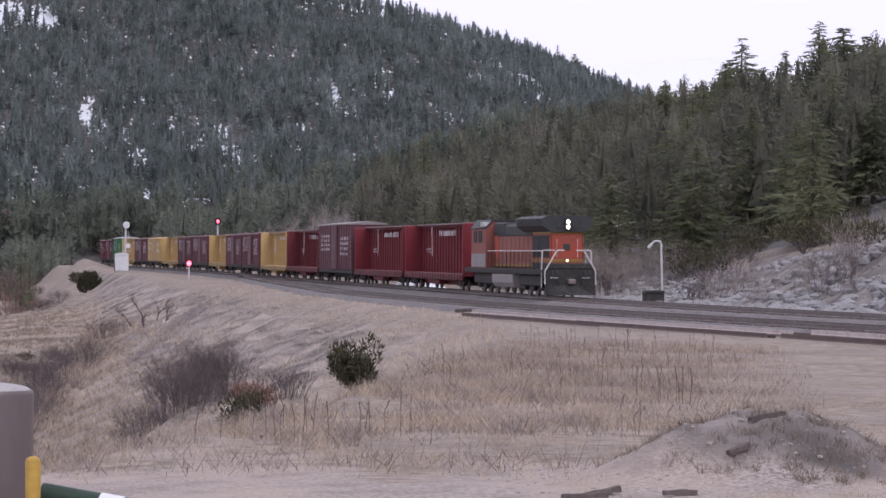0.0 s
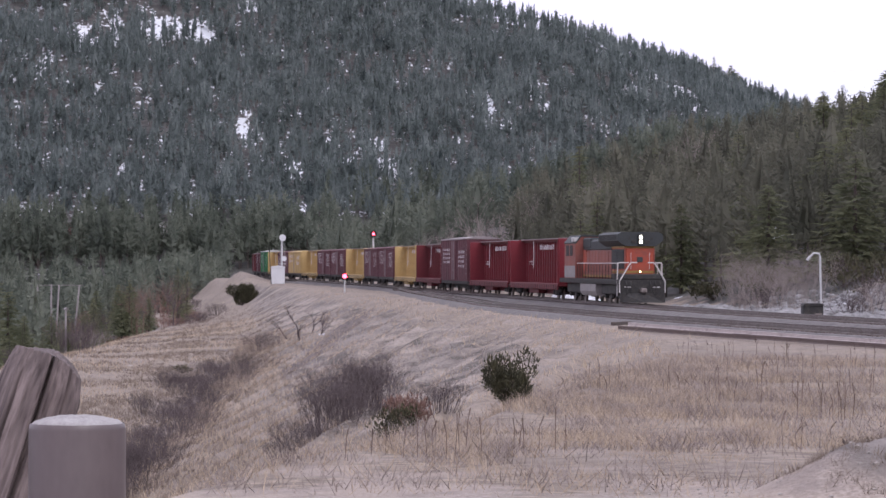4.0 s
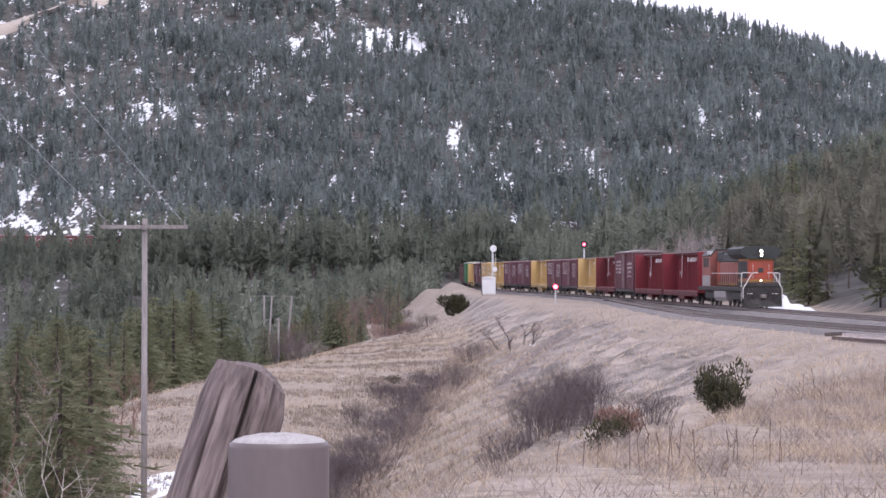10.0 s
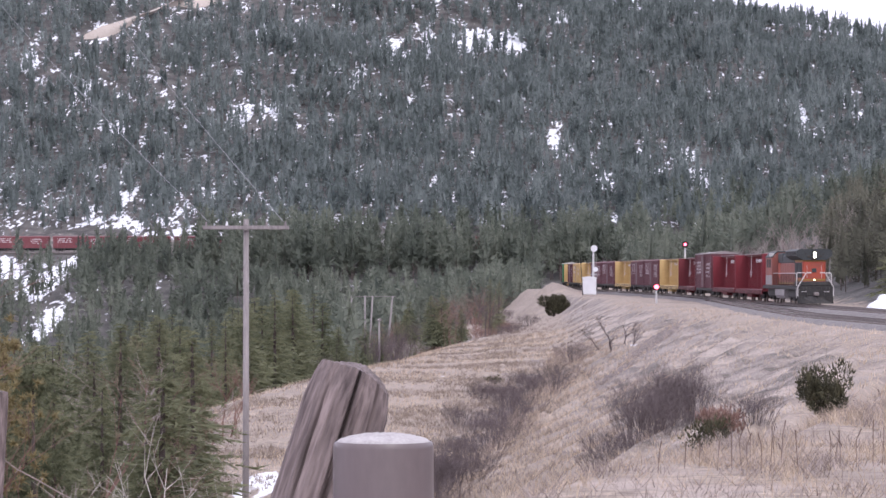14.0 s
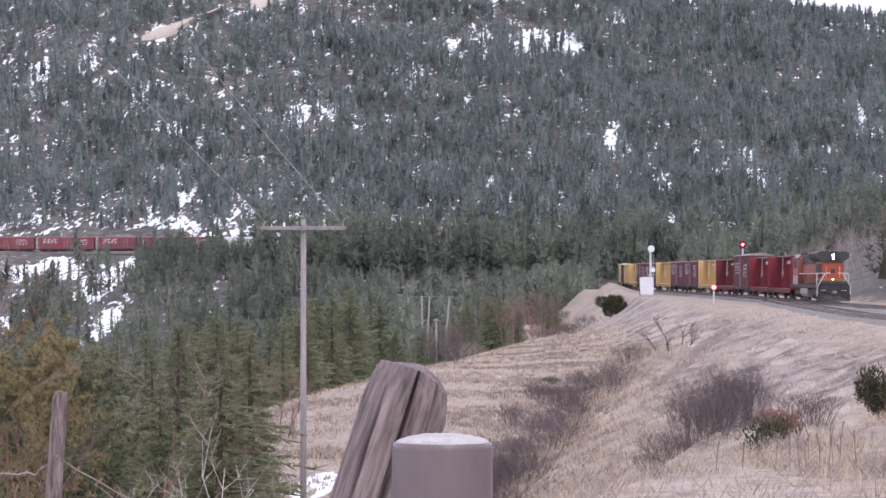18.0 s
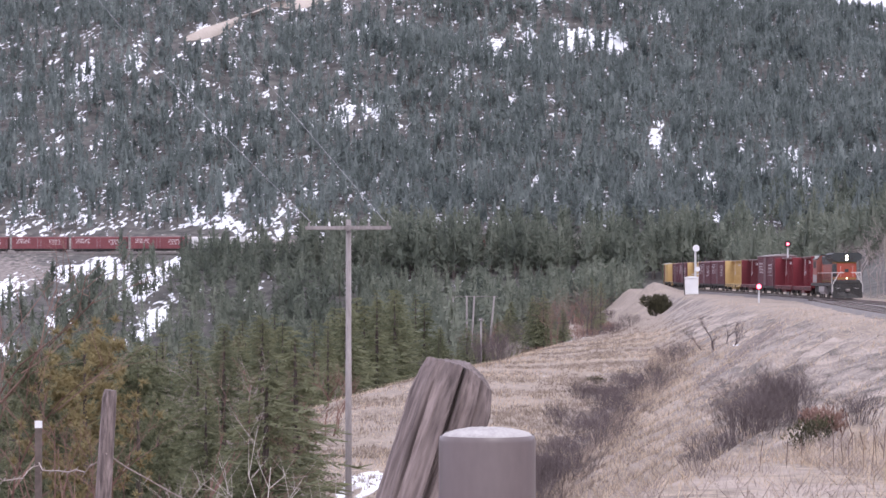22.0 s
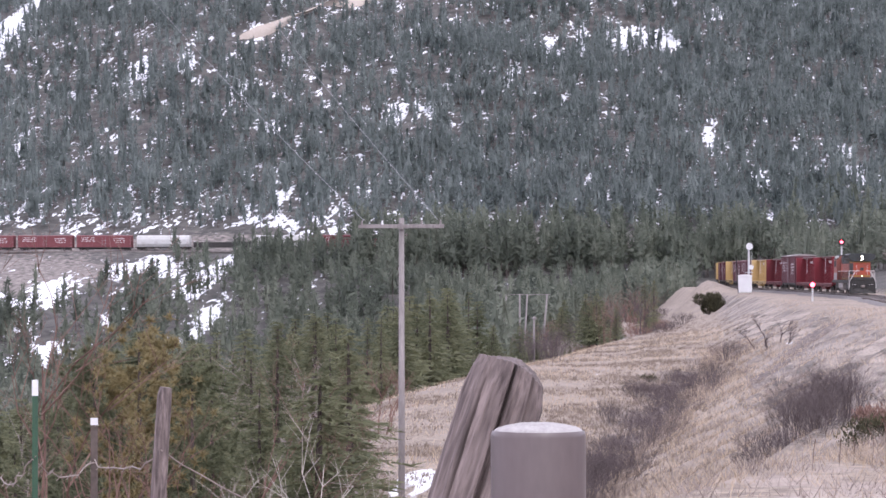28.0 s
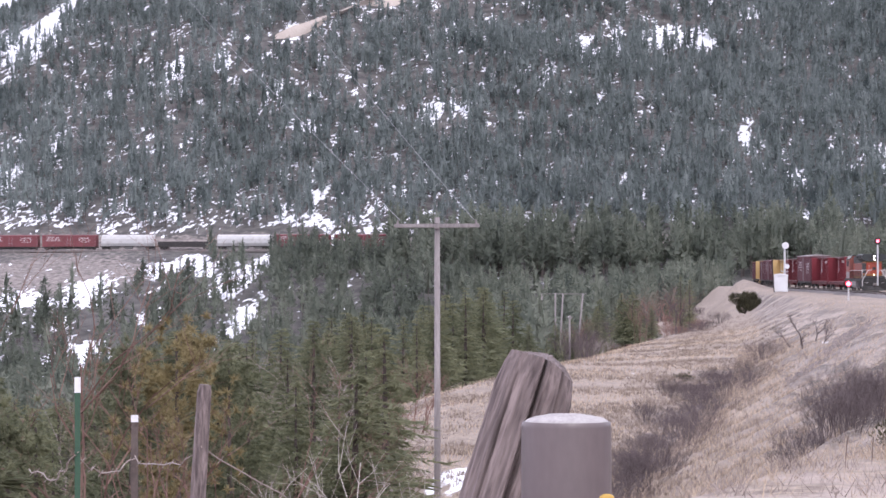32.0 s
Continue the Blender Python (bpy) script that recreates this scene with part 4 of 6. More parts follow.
    # handrails
    for s in (-1, 1):
        k = Kit()
        k.tube([(s * 1.5, L - .75, .55), (s * 1.5, L - .75, 1.7), (s * 1.48, L - .7, 2.62), (s * 1.42, L - .7, 2.72), (s * .9, L - .02, 2.72)], .042, 6)
        k.tube([(s * 1.52, L + .1, .75), (s * 1.52, L + .1, 1.5), (s * .86, L + .1, 2.62), (s * .74, L + .1, 2.72), (s * .36, L + .1, 2.72)], .045, 6)
        part("end_handrail", k, M_RAILING, root, "pale end handrail")
        k = Kit()
        k.tube([(s * 1.44, -4.2, 2.68), (s * 1.44, L - .8, 2.68)], .028, 6)
        for i in range(15):
            y = -4.2 + i * (L + 3.4) / 14
            k.tube([(s * 1.44, y, 1.62), (s * 1.44, y, 2.68)], .022, 5)
        part("side_handrail", k, M_RAILING if s > 0 else M_BLACK, root)
        k = Kit().tube([(s * 1.44, L - 3.0, 2.68), (s * 1.44, L - .8, 2.68)], .034, 6).tube([(s * 1.44, -4.2, 2.68), (s * 1.44, L - 3.0, 2.68)], .03, 6)
        part("top_rail", k, M_RAILING, root, "pale walkway rail")
    return root

# the near train: the locomotive is its last vehicle, the cars stand beyond it
NEAR = [(locomotive(), 22.6)]
for maker, length in (
        (lambda: centerbeam(M_RED, M_REDDARK, "empty red lumber flatcar with tall end bulkheads", 1), 21.8),
        (lambda: centerbeam(M_RED, M_REDDARK, "empty red lumber flatcar with tall end bulkheads", 2), 21.8),
        (lambda: boxcar(M_PLUM, "tall plum-brown boxcar with faded lettering", 3, 18.6, 5.1), 18.6),
        (lambda: centerbeam(M_REDDARK, M_REDDARK, "dark red empty lumber flatcar with end bulkheads", 4), 21.8),
        (lambda: centerbeam(M_YELLOW, M_YELLOW, "ochre yellow empty lumber flatcar", 5), 21.8),
        (lambda: boxcar(M_PLUM, "plum-brown boxcar with large white lettering", 6, 18.2, 4.6, M_PLUM, rows=7), 18.2),
        (lambda: boxcar(M_PLUM, "plum-brown boxcar with large white lettering", 16, 18.2, 4.6, M_PLUM, rows=7), 18.2),
        (lambda: centerbeam(M_YELLOW, M_YELLOW, "ochre yellow empty lumber flatcar", 7), 21.8),
        (lambda: boxcar(M_PLUM, "plum-brown boxcar with large white lettering", 8, 18.2, 4.6, M_PLUM, rows=7), 18.2),
        (lambda: boxcar(M_PLUM, "plum-brown boxcar with large white lettering", 18, 18.2, 4.6, M_PLUM, rows=7), 18.2),
        (lambda: centerbeam(M_YELLOW, M_YELLOW, "ochre yellow empty lumber flatcar", 9), 21.8),
        (lambda: boxcar(M_YELLOW, "ochre yellow steel boxcar", 10, 18.2, 4.6, M_YELLOW, rows=2), 18.2),
        (lambda: boxcar(M_PLUM, "plum-brown boxcar with large white lettering", 11, 18.2, 4.6, M_PLUM, rows=6), 18.2),
        (lambda: centerbeam(M_YELLOW, M_YELLOW, "ochre yellow empty lumber flatcar", 12), 21.8),
        (lambda: boxcar(M_GREEN, "green boxcar with a pale end", 13, 18.2, 4.9, M_HOPPER), 18.2),
        (lambda: boxcar(M_PLUM, "plum-brown boxcar with faded paint", 14, 18.2, 4.6, M_PLUM), 18.2),
        (lambda: boxcar(M_REDDARK, "dark red weathered steel boxcar", 15, 18.2, 4.6), 18.2)):
    NEAR.append((maker(), length))

FARCARS = []
FG = "cars of the train across the valley"
first = boxcar(M_OLDBOX, "faded red boxcar with pale graffiti", 21, 17.6, 4.6, M_OLDBOX, FG, 3)
for k in range(5):
    FARCARS.append((first if k == 0 else copy_thing(first, Matrix()), 17.8))
FARCARS.append((hopper("pale grey covered hopper car", FG), 17.4))
FARCARS.append((gondola("low black empty gondola car", FG), 17.6))
FARCARS.append((hopper("pale grey covered hopper car", FG), 17.4))
FARCARS.append((copy_thing(first, Matrix()), 17.8))
FARCARS.append((copy_thing(first, Matrix()), 17.8))

Kit.mirror = False

# place of the locomotive's near end along the line, in metres
PROGRESS = [(0, 148.7), (4, 170.2), (9, 198.0), (13, 220.5), (19, 255.5), (23, 280.0), (28, 312.5), (32, 339.9)]
FIT = np.polyfit([p[0] for p in PROGRESS], [p[1] for p in PROGRESS], 3)


def motions():
    times = [i * 2.0 for i in range(17)]
    ahead = 0.0
    for ob, length in NEAR:
        rows = []
        for t in times:
            s = float(np.polyval(FIT, t)) + ahead + length / 2
            x, y, h = on_track(s)
            x1, y1, _ = on_track(s - length * .3)
            x2, y2, _ = on_track(s + length * .3)
            rows.append((t, pose((x1 + x2) / 2, (y1 + y2) / 2, 0, 0, 0, math.degrees(math.atan2(-(x2 - x1), y2 - y1)) + 180)))
        walk(ob, rows)
        ahead += length
    at = 0.0
    for ob, length in FARCARS:
        # the first pale hopper passes az -12.3 degrees at 28 s
        x28 = -170.5 + (at - 5 * 17.8)
        walk(ob, [(t, pose(x28 - 5.4 * (t - 28), FARY, 8.96, 0, 0, -90)) for t in (0, 16, 32)])
        at += length

# ---- posts, poles and signals ----
def bollard():
    d = 5.6
    a = radians(-4.28)
    x, y = d * math.sin(a), d * math.cos(a)
    top, g = EYE - d * math.tan(radians(3.39)), gz(x, y)
    root = thing("bollard", "brown painted steel pipe bollard filled with concrete", "bollard", m=pose(x, y, 0))
    k = Kit()
    n = 48
    for z, r in ((g - .1, .1), (top - .012, .1), (top - .004, .0985), (top, .096)):
        k.v += [(r * math.cos(6.2832 * i / n), r * math.sin(6.2832 * i / n), z) for i in range(n)]
    k.f += [(j * n + i, j * n + (i + 1) % n, j * n + n + (i + 1) % n, j * n + n + i) for j in range(3) for i in range(n)]
    part("pipe", k, M_BROWNPIPE, root, smooth=True)
    k = Kit()
    rs = random.Random(2)
    rings = 7
    for j in range(rings):
        r = .0945 * math.cos(j / rings * 1.5708)
        for i in range(n):
            k.v.append((r * math.cos(6.2832 * i / n), r * math.sin(6.2832 * i / n), top - .004 + .020 * math.sin(j / rings * 1.5708) + rs.uniform(-.0015, .0015)))
    k.f += [(j * n + i, j * n + (i + 1) % n, j * n + n + (i + 1) % n, j * n + n + i) for j in range(rings - 1) for i in range(n)] + [tuple((rings - 1) * n + i for i in range(n))]
    part("concrete_cap", k, M_CONCRETE, root, "domed pale concrete cap", smooth=True)


bollard()


def old_post():
    """A leaning, split, weathered wooden post just behind the bollard."""
    d, az = 7.0, radians(-4.75)
    x, y = d * math.sin(az), d * math.cos(az)
    top = EYE - d * math.tan(radians(1.84))
    g = gz(x, y)
    root = thing("wooden_post", "leaning weathered grey wooden post with a deep split", "post", m=pose(x, y, top, 0, 17.6, 0))
    rs = random.Random(7)
    n, levels = 96, 60
    k = Kit()
    H = top - g + .35
    for j in range(levels + 1):
        u = j / levels
        r = (0.107 - .003 * u) * (1 - .16 * (max(0, u - .945) / .055) ** 2)
        for i in range(n):
            a = 6.2832 * i / n
            groove = .0045 * math.sin(a * 2 + 1) + .003 * math.sin(a * 5 + 2 + u * 2) + .0016 * math.sin(a * 13 + 1.3 + u * 5) * math.sin(a * 3 + u * 4) + .0022 * math.sin(a * 29 + u * 3) * math.sin(a * 4 + 1) + rs.uniform(-.0014, .0014)
            split = -.05 * math.exp(-((a - 4.86 - .12 * (1 - u)) / .035) ** 2) - .014 * math.exp(-((a - 4.2 + .1 * u) / .03) ** 2) - .012 * math.exp(-((a - 5.5) / .03) ** 2)
            cut = .040 * max(0, math.cos(a) + .1) ** 1.6 + .016 * max(0, -math.cos(a)) ** 3 + .004 * (1 + math.sin(a * 3 + 1)) + rs.uniform(0, .004)
            q = r + groove + split
            k.v.append((q * math.cos(a), q * math.sin(a), -H * (1 - u) - cut * u))
    k.f += [(j * n + i, j * n + (i + 1) % n, j * n + n + (i + 1) % n, j * n + n + i) for j in range(levels) for i in range(n)]
    k.v.append((0, 0, -.012))
    k.f += [(levels * n + i, levels * n + (i + 1) % n, len(k.v) - 1) for i in range(n)]
    part("shaft", k, M_WOOD, root)


old_post()


def gate():
    d = 5.3
    az = radians(-3.35)
    x, y = d * math.sin(az), d * math.cos(az)
    top, g = EYE - d * math.tan(radians(5.05)), gz(x, y)
    root = thing("yellow_post", "short yellow pipe post with worn paint", "post", m=pose(x, y, 0))
    k = Kit().tube([(0, 0, g - .1), (0, 0, top - .012), (0, 0, top - .004), (0, 0, top)], [.0175, .0175, .0145, .006], 16)
    part("pipe", k, M_YELLOWPIPE, root, smooth=True)
    root = thing("pipe_gate", "dark green pipe gate with a white reflective band", "gate")
    zz = EYE - d * math.tan(radians(6.05))
    a, b = Vector((x + .02, y + .05, zz)), Vector((x + 1.9, y - .5, zz - .3))
    part("top_bar", Kit().tube([a, b], .03, 14), M_GATEGREEN, root, smooth=True)
    for u, w in ((.07, .025), (.17, .02)):
        p = a.lerp(b, u)
        part("white_band", Kit().tube([p, p + (b - a).normalized() * w * 2.2], .0306, 14), M_SIGNALWHITE, root, "white reflective band")
    for u in (0.02, .98):
        p = a.lerp(b, u)
        part("upright", Kit().tube([p, (p.x, p.y, gz(p.x, p.y) - .02)], .03, 12), M_GATEGREEN, root)
    p, q = a.lerp(b, .02), a.lerp(b, .98)
    part("lower_bar", Kit().tube([(p.x, p.y, gz(p.x, p.y) + .35), (q.x, q.y, gz(q.x, q.y) + .35)], .025, 12), M_GATEGREEN, root)


gate()


def power_pole(az, d, top_el, arm, lean=0.0, r=0.125, label="grey wooden utility pole with a crossarm", deep=14.0):
    a = radians(az)
    x, y = d * math.sin(a), d * math.cos(a)
    top = EYE + d * math.tan(radians(top_el))
    g = gz(x, y)
    root = thing("utility_pole", label, "utility pole", m=pose(x, y, 0))
    part("pole", Kit().tube([(lean * (g - top), 0, g - .4), (0, 0, top)], [r * 1.15, r * .8], 12), M_POLE, root, smooth=True)
    if arm:
        part("crossarm", Kit().box(-arm / 2, arm / 2, -.16, -.06, top - .33, top - .21, .01), M_POLE, root)
        for u in (-.46, -.22, .24, .46):
            part("insulator", Kit().tube([(u * arm, -.11, top - .21), (u * arm, -.11, top - .08)], [.04, .025], 8), M_SIGNALWHITE if u == -.22 else M_POLE, root)
        part("bolt_cover", Kit().box(-.07, .07, -.17, .1, top - .38, top - .16, .02), M_POLE, root)
    return root, Vector((x, y, top))


main_pole, POLE_TOP = power_pole(-7.194, 87, 1.14, 2.75, 0, .105)


def wires():
    """Long thin lines that run from the crossarm out over the valley to the mountain."""
    for k, (off, az, el) in enumerate(((-1.2, -13.7, 7.6), (1.2, -11.3, 7.6))):
        d = 560.0
        end = Vector((d * math.sin(radians(az)), d * math.cos(radians(az)), EYE + d * math.tan(radians(el))))
        start = POLE_TOP + Vector((off, -.11, -.08))
        pts = [start.lerp(end, i / 24) + Vector((0, 0, -9.0 * (i / 24) * (1 - i / 24))) for i in range(25)]
        o = new("power_line", Kit().tube(pts, [.009 + .012 * i / 24 for i in range(25)], 5).mesh("power_line", M_CABLE))
        tagged(o, "thin sagging power line over the valley", "power line", "power lines")


wires()


def h_frame():
    """Poles of a transmission structure standing behind the field."""
    d = 400.0
    for az, top, lean in ((-4.985, -0.47, .11), (-4.71, -0.46, 0.0), (-4.55, -0.47, .06), (-4.13, -0.47, .1)):
        power_pole(az, d, top, 0, lean, .14, "slender wooden pole of a transmission frame")
    power_pole(-4.41, 330, -.93, 0.6, 0, .13, "short dark wooden utility pole")
    pts = lambda e: [(d * math.sin(radians(a)), d * math.cos(radians(a)), EYE + d * math.tan(radians(e))) for a in (-5.02, -4.71, -4.42, -4.05)]
    tagged(new("frame_beam", Kit().tube(pts(-0.475), .05, 6).mesh("frame_beam", M_POLE)), "thin beam across the transmission poles", "beam")


h_frame()


def signals():
    # relay cabinet with a mast beside the line
    x, y = 0.0, 400.0
    g = gz(x, y)
    root = thing("relay_cabinet", "white metal relay cabinet beside the track", "cabinet", m=pose(x, y, g))
    part("body", Kit().box(-1.0, 1.0, -.9, .9, 0, 2.35, .04), M_SIGNALWHITE, root)
    part("roof", Kit().prism([(-1.12, 2.35), (1.12, 2.35), (1.0, 2.55), (0, 2.7), (-1.0, 2.55)], -1.0, 1.0), M_SIGNALWHITE, root)
    part("door", Kit().box(-.5, .5, -.94, -.9, .15, 2.1, .02), M_SIGNALWHITE, root)
    part("dark_post", Kit().tube([(-.95, -1.3, -.3), (-1.3, -1.3, 5.4)], .07, 6), M_BLACK, root, "dark leaning pole")
    root = thing("signal_mast", "white signal mast with two round targets seen from behind", "railway signal", m=pose(x + .55, y - .2, g))
    part("mast", Kit().tube([(0, 0, 0), (0, 0, 6.7)], .14, 10), M_SIGNALPOLE, root)
    for z, r, dx in ((6.75, .5, .12), (3.7, .36, .35)):
        part("target", Kit().tube([(dx, -.25, z), (dx, -.05, z)], r, 20), M_SIGNALWHITE, root, "round white target")
    part("ladder", Kit().box(.14, .18, .1, .14, 1, 6).box(.42, .46, .1, .14, 1, 6), M_SIGNALPOLE, root)
    part("platform", Kit().box(-.5, .6, -.3, .3, 2.9, 3.0), M_SIGNALPOLE, root)
    # tall signal beyond the train
    d, az = 346.0, radians(1.95)
    x, y = d * math.sin(az) + .3, d * math.cos(az)
    g, top = gz(x, y), EYE + d * math.tan(radians(.62))
    root = thing("tall_signal", "tall track signal showing a red light", "railway signal", m=pose(x, y, 0))
    part("mast", Kit().tube([(0, 0, g - .1), (0, 0, top + .3)], .11, 10), M_SIGNALPOLE, root)
    t = part("target", Kit().tube([(0, -.3, top), (0, -.12, top)], .45, 20), M_BLACK, root, "round black target")
    part("red_lamp", Kit().tube([(0, -.36, top), (0, -.3, top)], .17, 14), M_REDLAMP, t, "lit red lamp")
    # low signal on the near side
    d, az = 291.0, radians(1.40)
    x, y = d * math.sin(az), d * math.cos(az)
    g = gz(x, y)
    root = thing("dwarf_signal", "low track signal showing a red light", "railway signal", m=pose(x, y, g))
    part("post", Kit().tube([(0, 0, -.1), (0, 0, 1.5)], .09, 10), M_SIGNALPOLE, root)
    t = part("target", Kit().tube([(0, -.2, 1.75), (0, -.05, 1.75)], .33, 18), M_BLACK, root)
    part("red_lamp", Kit().tube([(0, -.28, 1.75), (0, -.2, 1.75)], .24, 14), M_REDLAMP, t, "lit red lamp")


signals()


def yard_lamp():
    d, az = 152.0, radians(11.343)
    x, y = d * math.sin(az), d * math.cos(az)
    g = gz(x, y)
    top = EYE + d * math.tan(radians(.24))
    root = thing("pipe_standard", "tall bent pale pipe beside the track", "pipe", m=pose(x, y, 0))
    part("pipe", Kit().tube([(.1, 0, g - .1), (0, 0, top - .15), (-.06, 0, top), (-.35, 0, top + .02), (-.62, 0, top - .22)], .06, 8), M_SIGNALPOLE, root)
    part("nozzle", Kit().tube([(-.55, 0, top - .16), (-.72, 0, top - .36)], .09, 8), M_SIGNALPOLE, root)
    root = thing("equipment_box", "dark metal equipment box on the ground", "box", m=pose(x - .55, y - .6, g + .12))
    part("body", Kit().box(-.55, .55, -.4, .4, -.3, .75, .03), M_BLACK, root)
    part("lid", Kit().prism([(-.6, .75), (.6, .75), (.5, .88), (-.5, .88)], -.45, .45), M_BLACK, root)
    part("panel", Kit().box(.08, .46, -.42, -.4, .02, .34), M_STEEL, root)


yard_lamp()


def fence():
    """Steel and wooden posts with slack barbed wire by the lot's edge."""
    spots = []
    for az, d, el, kind in ((-14.884, 19.0, -2.25, "steel"), (-13.65, 23.0, -3.05, "brown"), (-12.22, 20.0, -2.42, "wood")):
        a = radians(az)
        x, y = d * math.sin(a), d * math.cos(a)
        g, top = gz(x, y), EYE + d * math.tan(radians(el))
        g = min(g, top - 1.1)
        if kind == "wood":
            root = thing("fence_post", "rough grey wooden fence post", "fence post", "fence posts", pose(x, y, 0, 0, 0, 0))
            part("shaft", Kit().tube([(-.07, 0, g - .2), (-.03, 0, (g + top) / 2), (.012, 0, top - .06), (.02, 0, top)], [.062, .060, .055, .045], 9), M_WOOD, root)
        elif kind == "steel":
            root = thing("fence_post", "green steel fence post with a white tip", "fence post", "fence posts", pose(x, y, 0))
            part("shaft", Kit().box(-.02, .02, -.004, .004, g - .2, top - .11).box(-.004, .004, 0, .03, g - .2, top - .11), M_POSTGREEN, root)
            part("white_tip", Kit().box(-.021, .021, -.006, .006, top - .11, top).box(-.005, .005, 0, .031, top - .11, top), M_SIGNALWHITE, root, "white painted tip")
        else:
            root = thing("fence_post", "brown steel fence post with a white tip", "fence post", "fence posts", pose(x, y, 0))
            part("shaft", Kit().box(-.03, .03, -.006, .006, g - .4, top - .06).box(-.006, .006, 0, .04, g - .4, top - .06), M_BARK, root)
            part("white_tip", Kit().box(-.031, .031, -.008, .008, top - .06, top), M_SIGNALWHITE, root, "white painted tip")
        spots.append((x, y, top))
    rs = random.Random(3)
    for low in (.55, .98):
        (x0, y0, t0), (x1, y1, t1), (x2, y2, t2) = spots
        for A, B in (((x0, y0 - .03, t0 - low), (x1, y1 - .03, t1 - low + .2)), ((x1, y1 - .03, t1 - low + .2), (x2, y2 - .06, t2 - low + .1)), ((x2, y2 - .06, t2 - low + .1), (x2 + 1.0, y2 + 2.5, t2 - low - .75)), ((x0, y0 - .03, t0 - low), (x0 - 1.2, y0 + 3, t0 - low - .3))):
            A, B = Vector(A), Vector(B)
            pts = [A.lerp(B, i / 10) + Vector((rs.uniform(-.02, .02), 0, -.5 * (i / 10) * (1 - i / 10) + rs.uniform(-.025, .025))) for i in range(11)]
            k = Kit().tube(pts, .0055, 4)
            for i in range(1, 10):
                p = pts[i]
                k.tube([p + Vector((-.02, 0, -.025)), p + Vector((.02, 0, .025))], .004, 3)
            tagged(new("barbed_wire", k.mesh("barbed_wire", M_WIRE)), "slack rusty barbed wire between fence posts", "wire", "fence wires")


fence()


def debris():
    """Broken boards and rocks on and around the spoil heap."""
    rs = random.Random(12)
    for az, d, L, w, turn, tilt in ((10.2, 27.6, .45, .10, 24, 8), (9.85, 27.2, .5, .09, 8, 2), (9.95, 27.3, .38, .05, 14, 4), (11.9, 27.4, .36, .09, 4, 0), (13.15, 29.0, .30, .10, 32, 16), (13.75, 29.9, .5, .08, 24, 6)):
        x, y = d * math.sin(radians(az)), d * math.cos(radians(az))
        k = Kit()
        n = 7
        for i in range(n + 1):
            u = (i / n - .5) * L
            a, b, c = w * .5 * rs.uniform(.7, 1.1), .03 * rs.uniform(.7, 1.2), rs.uniform(-.012, .012)
            k.v += [(u, -a + c, -b), (u, a + c, -b), (u, a * .8 + c, b), (u, -a * .8 + c, b)]
        k.f += [(i * 4 + j, i * 4 + (j + 1) % 4, i * 4 + 4 + (j + 1) % 4, i * 4 + 4 + j) for i in range(n) for j in range(4)] + [(3, 2, 1, 0), (n * 4, n * 4 + 1, n * 4 + 2, n * 4 + 3)]
        o = new("broken_board", k.mesh("broken_board", M_TIE))
        o.matrix_basis = pose(x, y, gz(x, y) + .035, 0, -tilt, turn)
        tagged(o, "splintered dark board lying on the gravel", "board", "broken boards")


debris()


def stone(rs, r):
    bm = bmesh.new()
    bmesh.ops.create_icosphere(bm, subdivisions=1, radius=r)
    for v in bm.verts:
        v.co *= rs.uniform(.7, 1.2)
        v.co.z *= .7
    me = bpy.data.meshes.new("stone")
    bm.to_mesh(me)
    bm.free()
    return [tuple(v.co) for v in me.vertices], [tuple(p.vertices) for p in me.polygons]


def scatter_stones():
    rs = random.Random(21)
    kinds = [stone(rs, 1.0) for _ in range(6)]

    def field(name, label, spots, material):
        V, F = [], []
        for x, y, r in spots:
            v, f = kinds[rs.randrange(6)]
            a = rs.uniform(0, 6.28)
            c, s = math.cos(a) * r, math.sin(a) * r
            n, z = len(V), gz_fast(x, y)
            V += [(x + p[0] * c - p[1] * s, y + p[0] * s + p[1] * c, z + p[2] * r) for p in v]
            F += [tuple(n + i for i in q) for q in f]
        loose(name, V, F, material, label, "stones")

    def gz_fast(x, y):
        return float(ground_z(np.array([x]), np.array([y]))[0])

    spots = []
    for _ in range(520):
        az, d = radians(rs.uniform(7.5, 17.5)), rs.uniform(24, 34)
        spots.append((d * math.sin(az), d * math.cos(az), rs.choice((.012, .016, .02, .03))))
    for _ in range(170):
        a, q = rs.uniform(0, 6.28), rs.random() ** .6
        spots.append((7.3 + 1.5 * q * math.cos(a), 29.4 + 1.8 * q * math.sin(a), rs.choice((.01, .015, .02, .035))))
    field("gravel_stones", "pale stones scattered over the gravel lot", spots, M_FIELDSTONE)
    spots = []
    for _ in range(2600):
        y = rs.uniform(70, 190)
        q = 5 + 9 * rs.random() ** 1.3
        spots.append((float(track_x(y)) + q, y, rs.choice((.12, .2, .3, .45, .6)) * (1.3 - q / 20)))
    field("rock_cut_rubble", "broken grey rock on the cut bank beside the track", spots, M_ROCK)


scatter_stones()

# ---- plants ----
def tri_arrays(parts):
    """Joins (verts, faces) arrays into one."""
    V, F, n = [], [], 0
    for v, f in parts:
        V.append(v)
        F.append(f + n)
        n += len(v)
    return np.vstack(V), np.vstack(F)


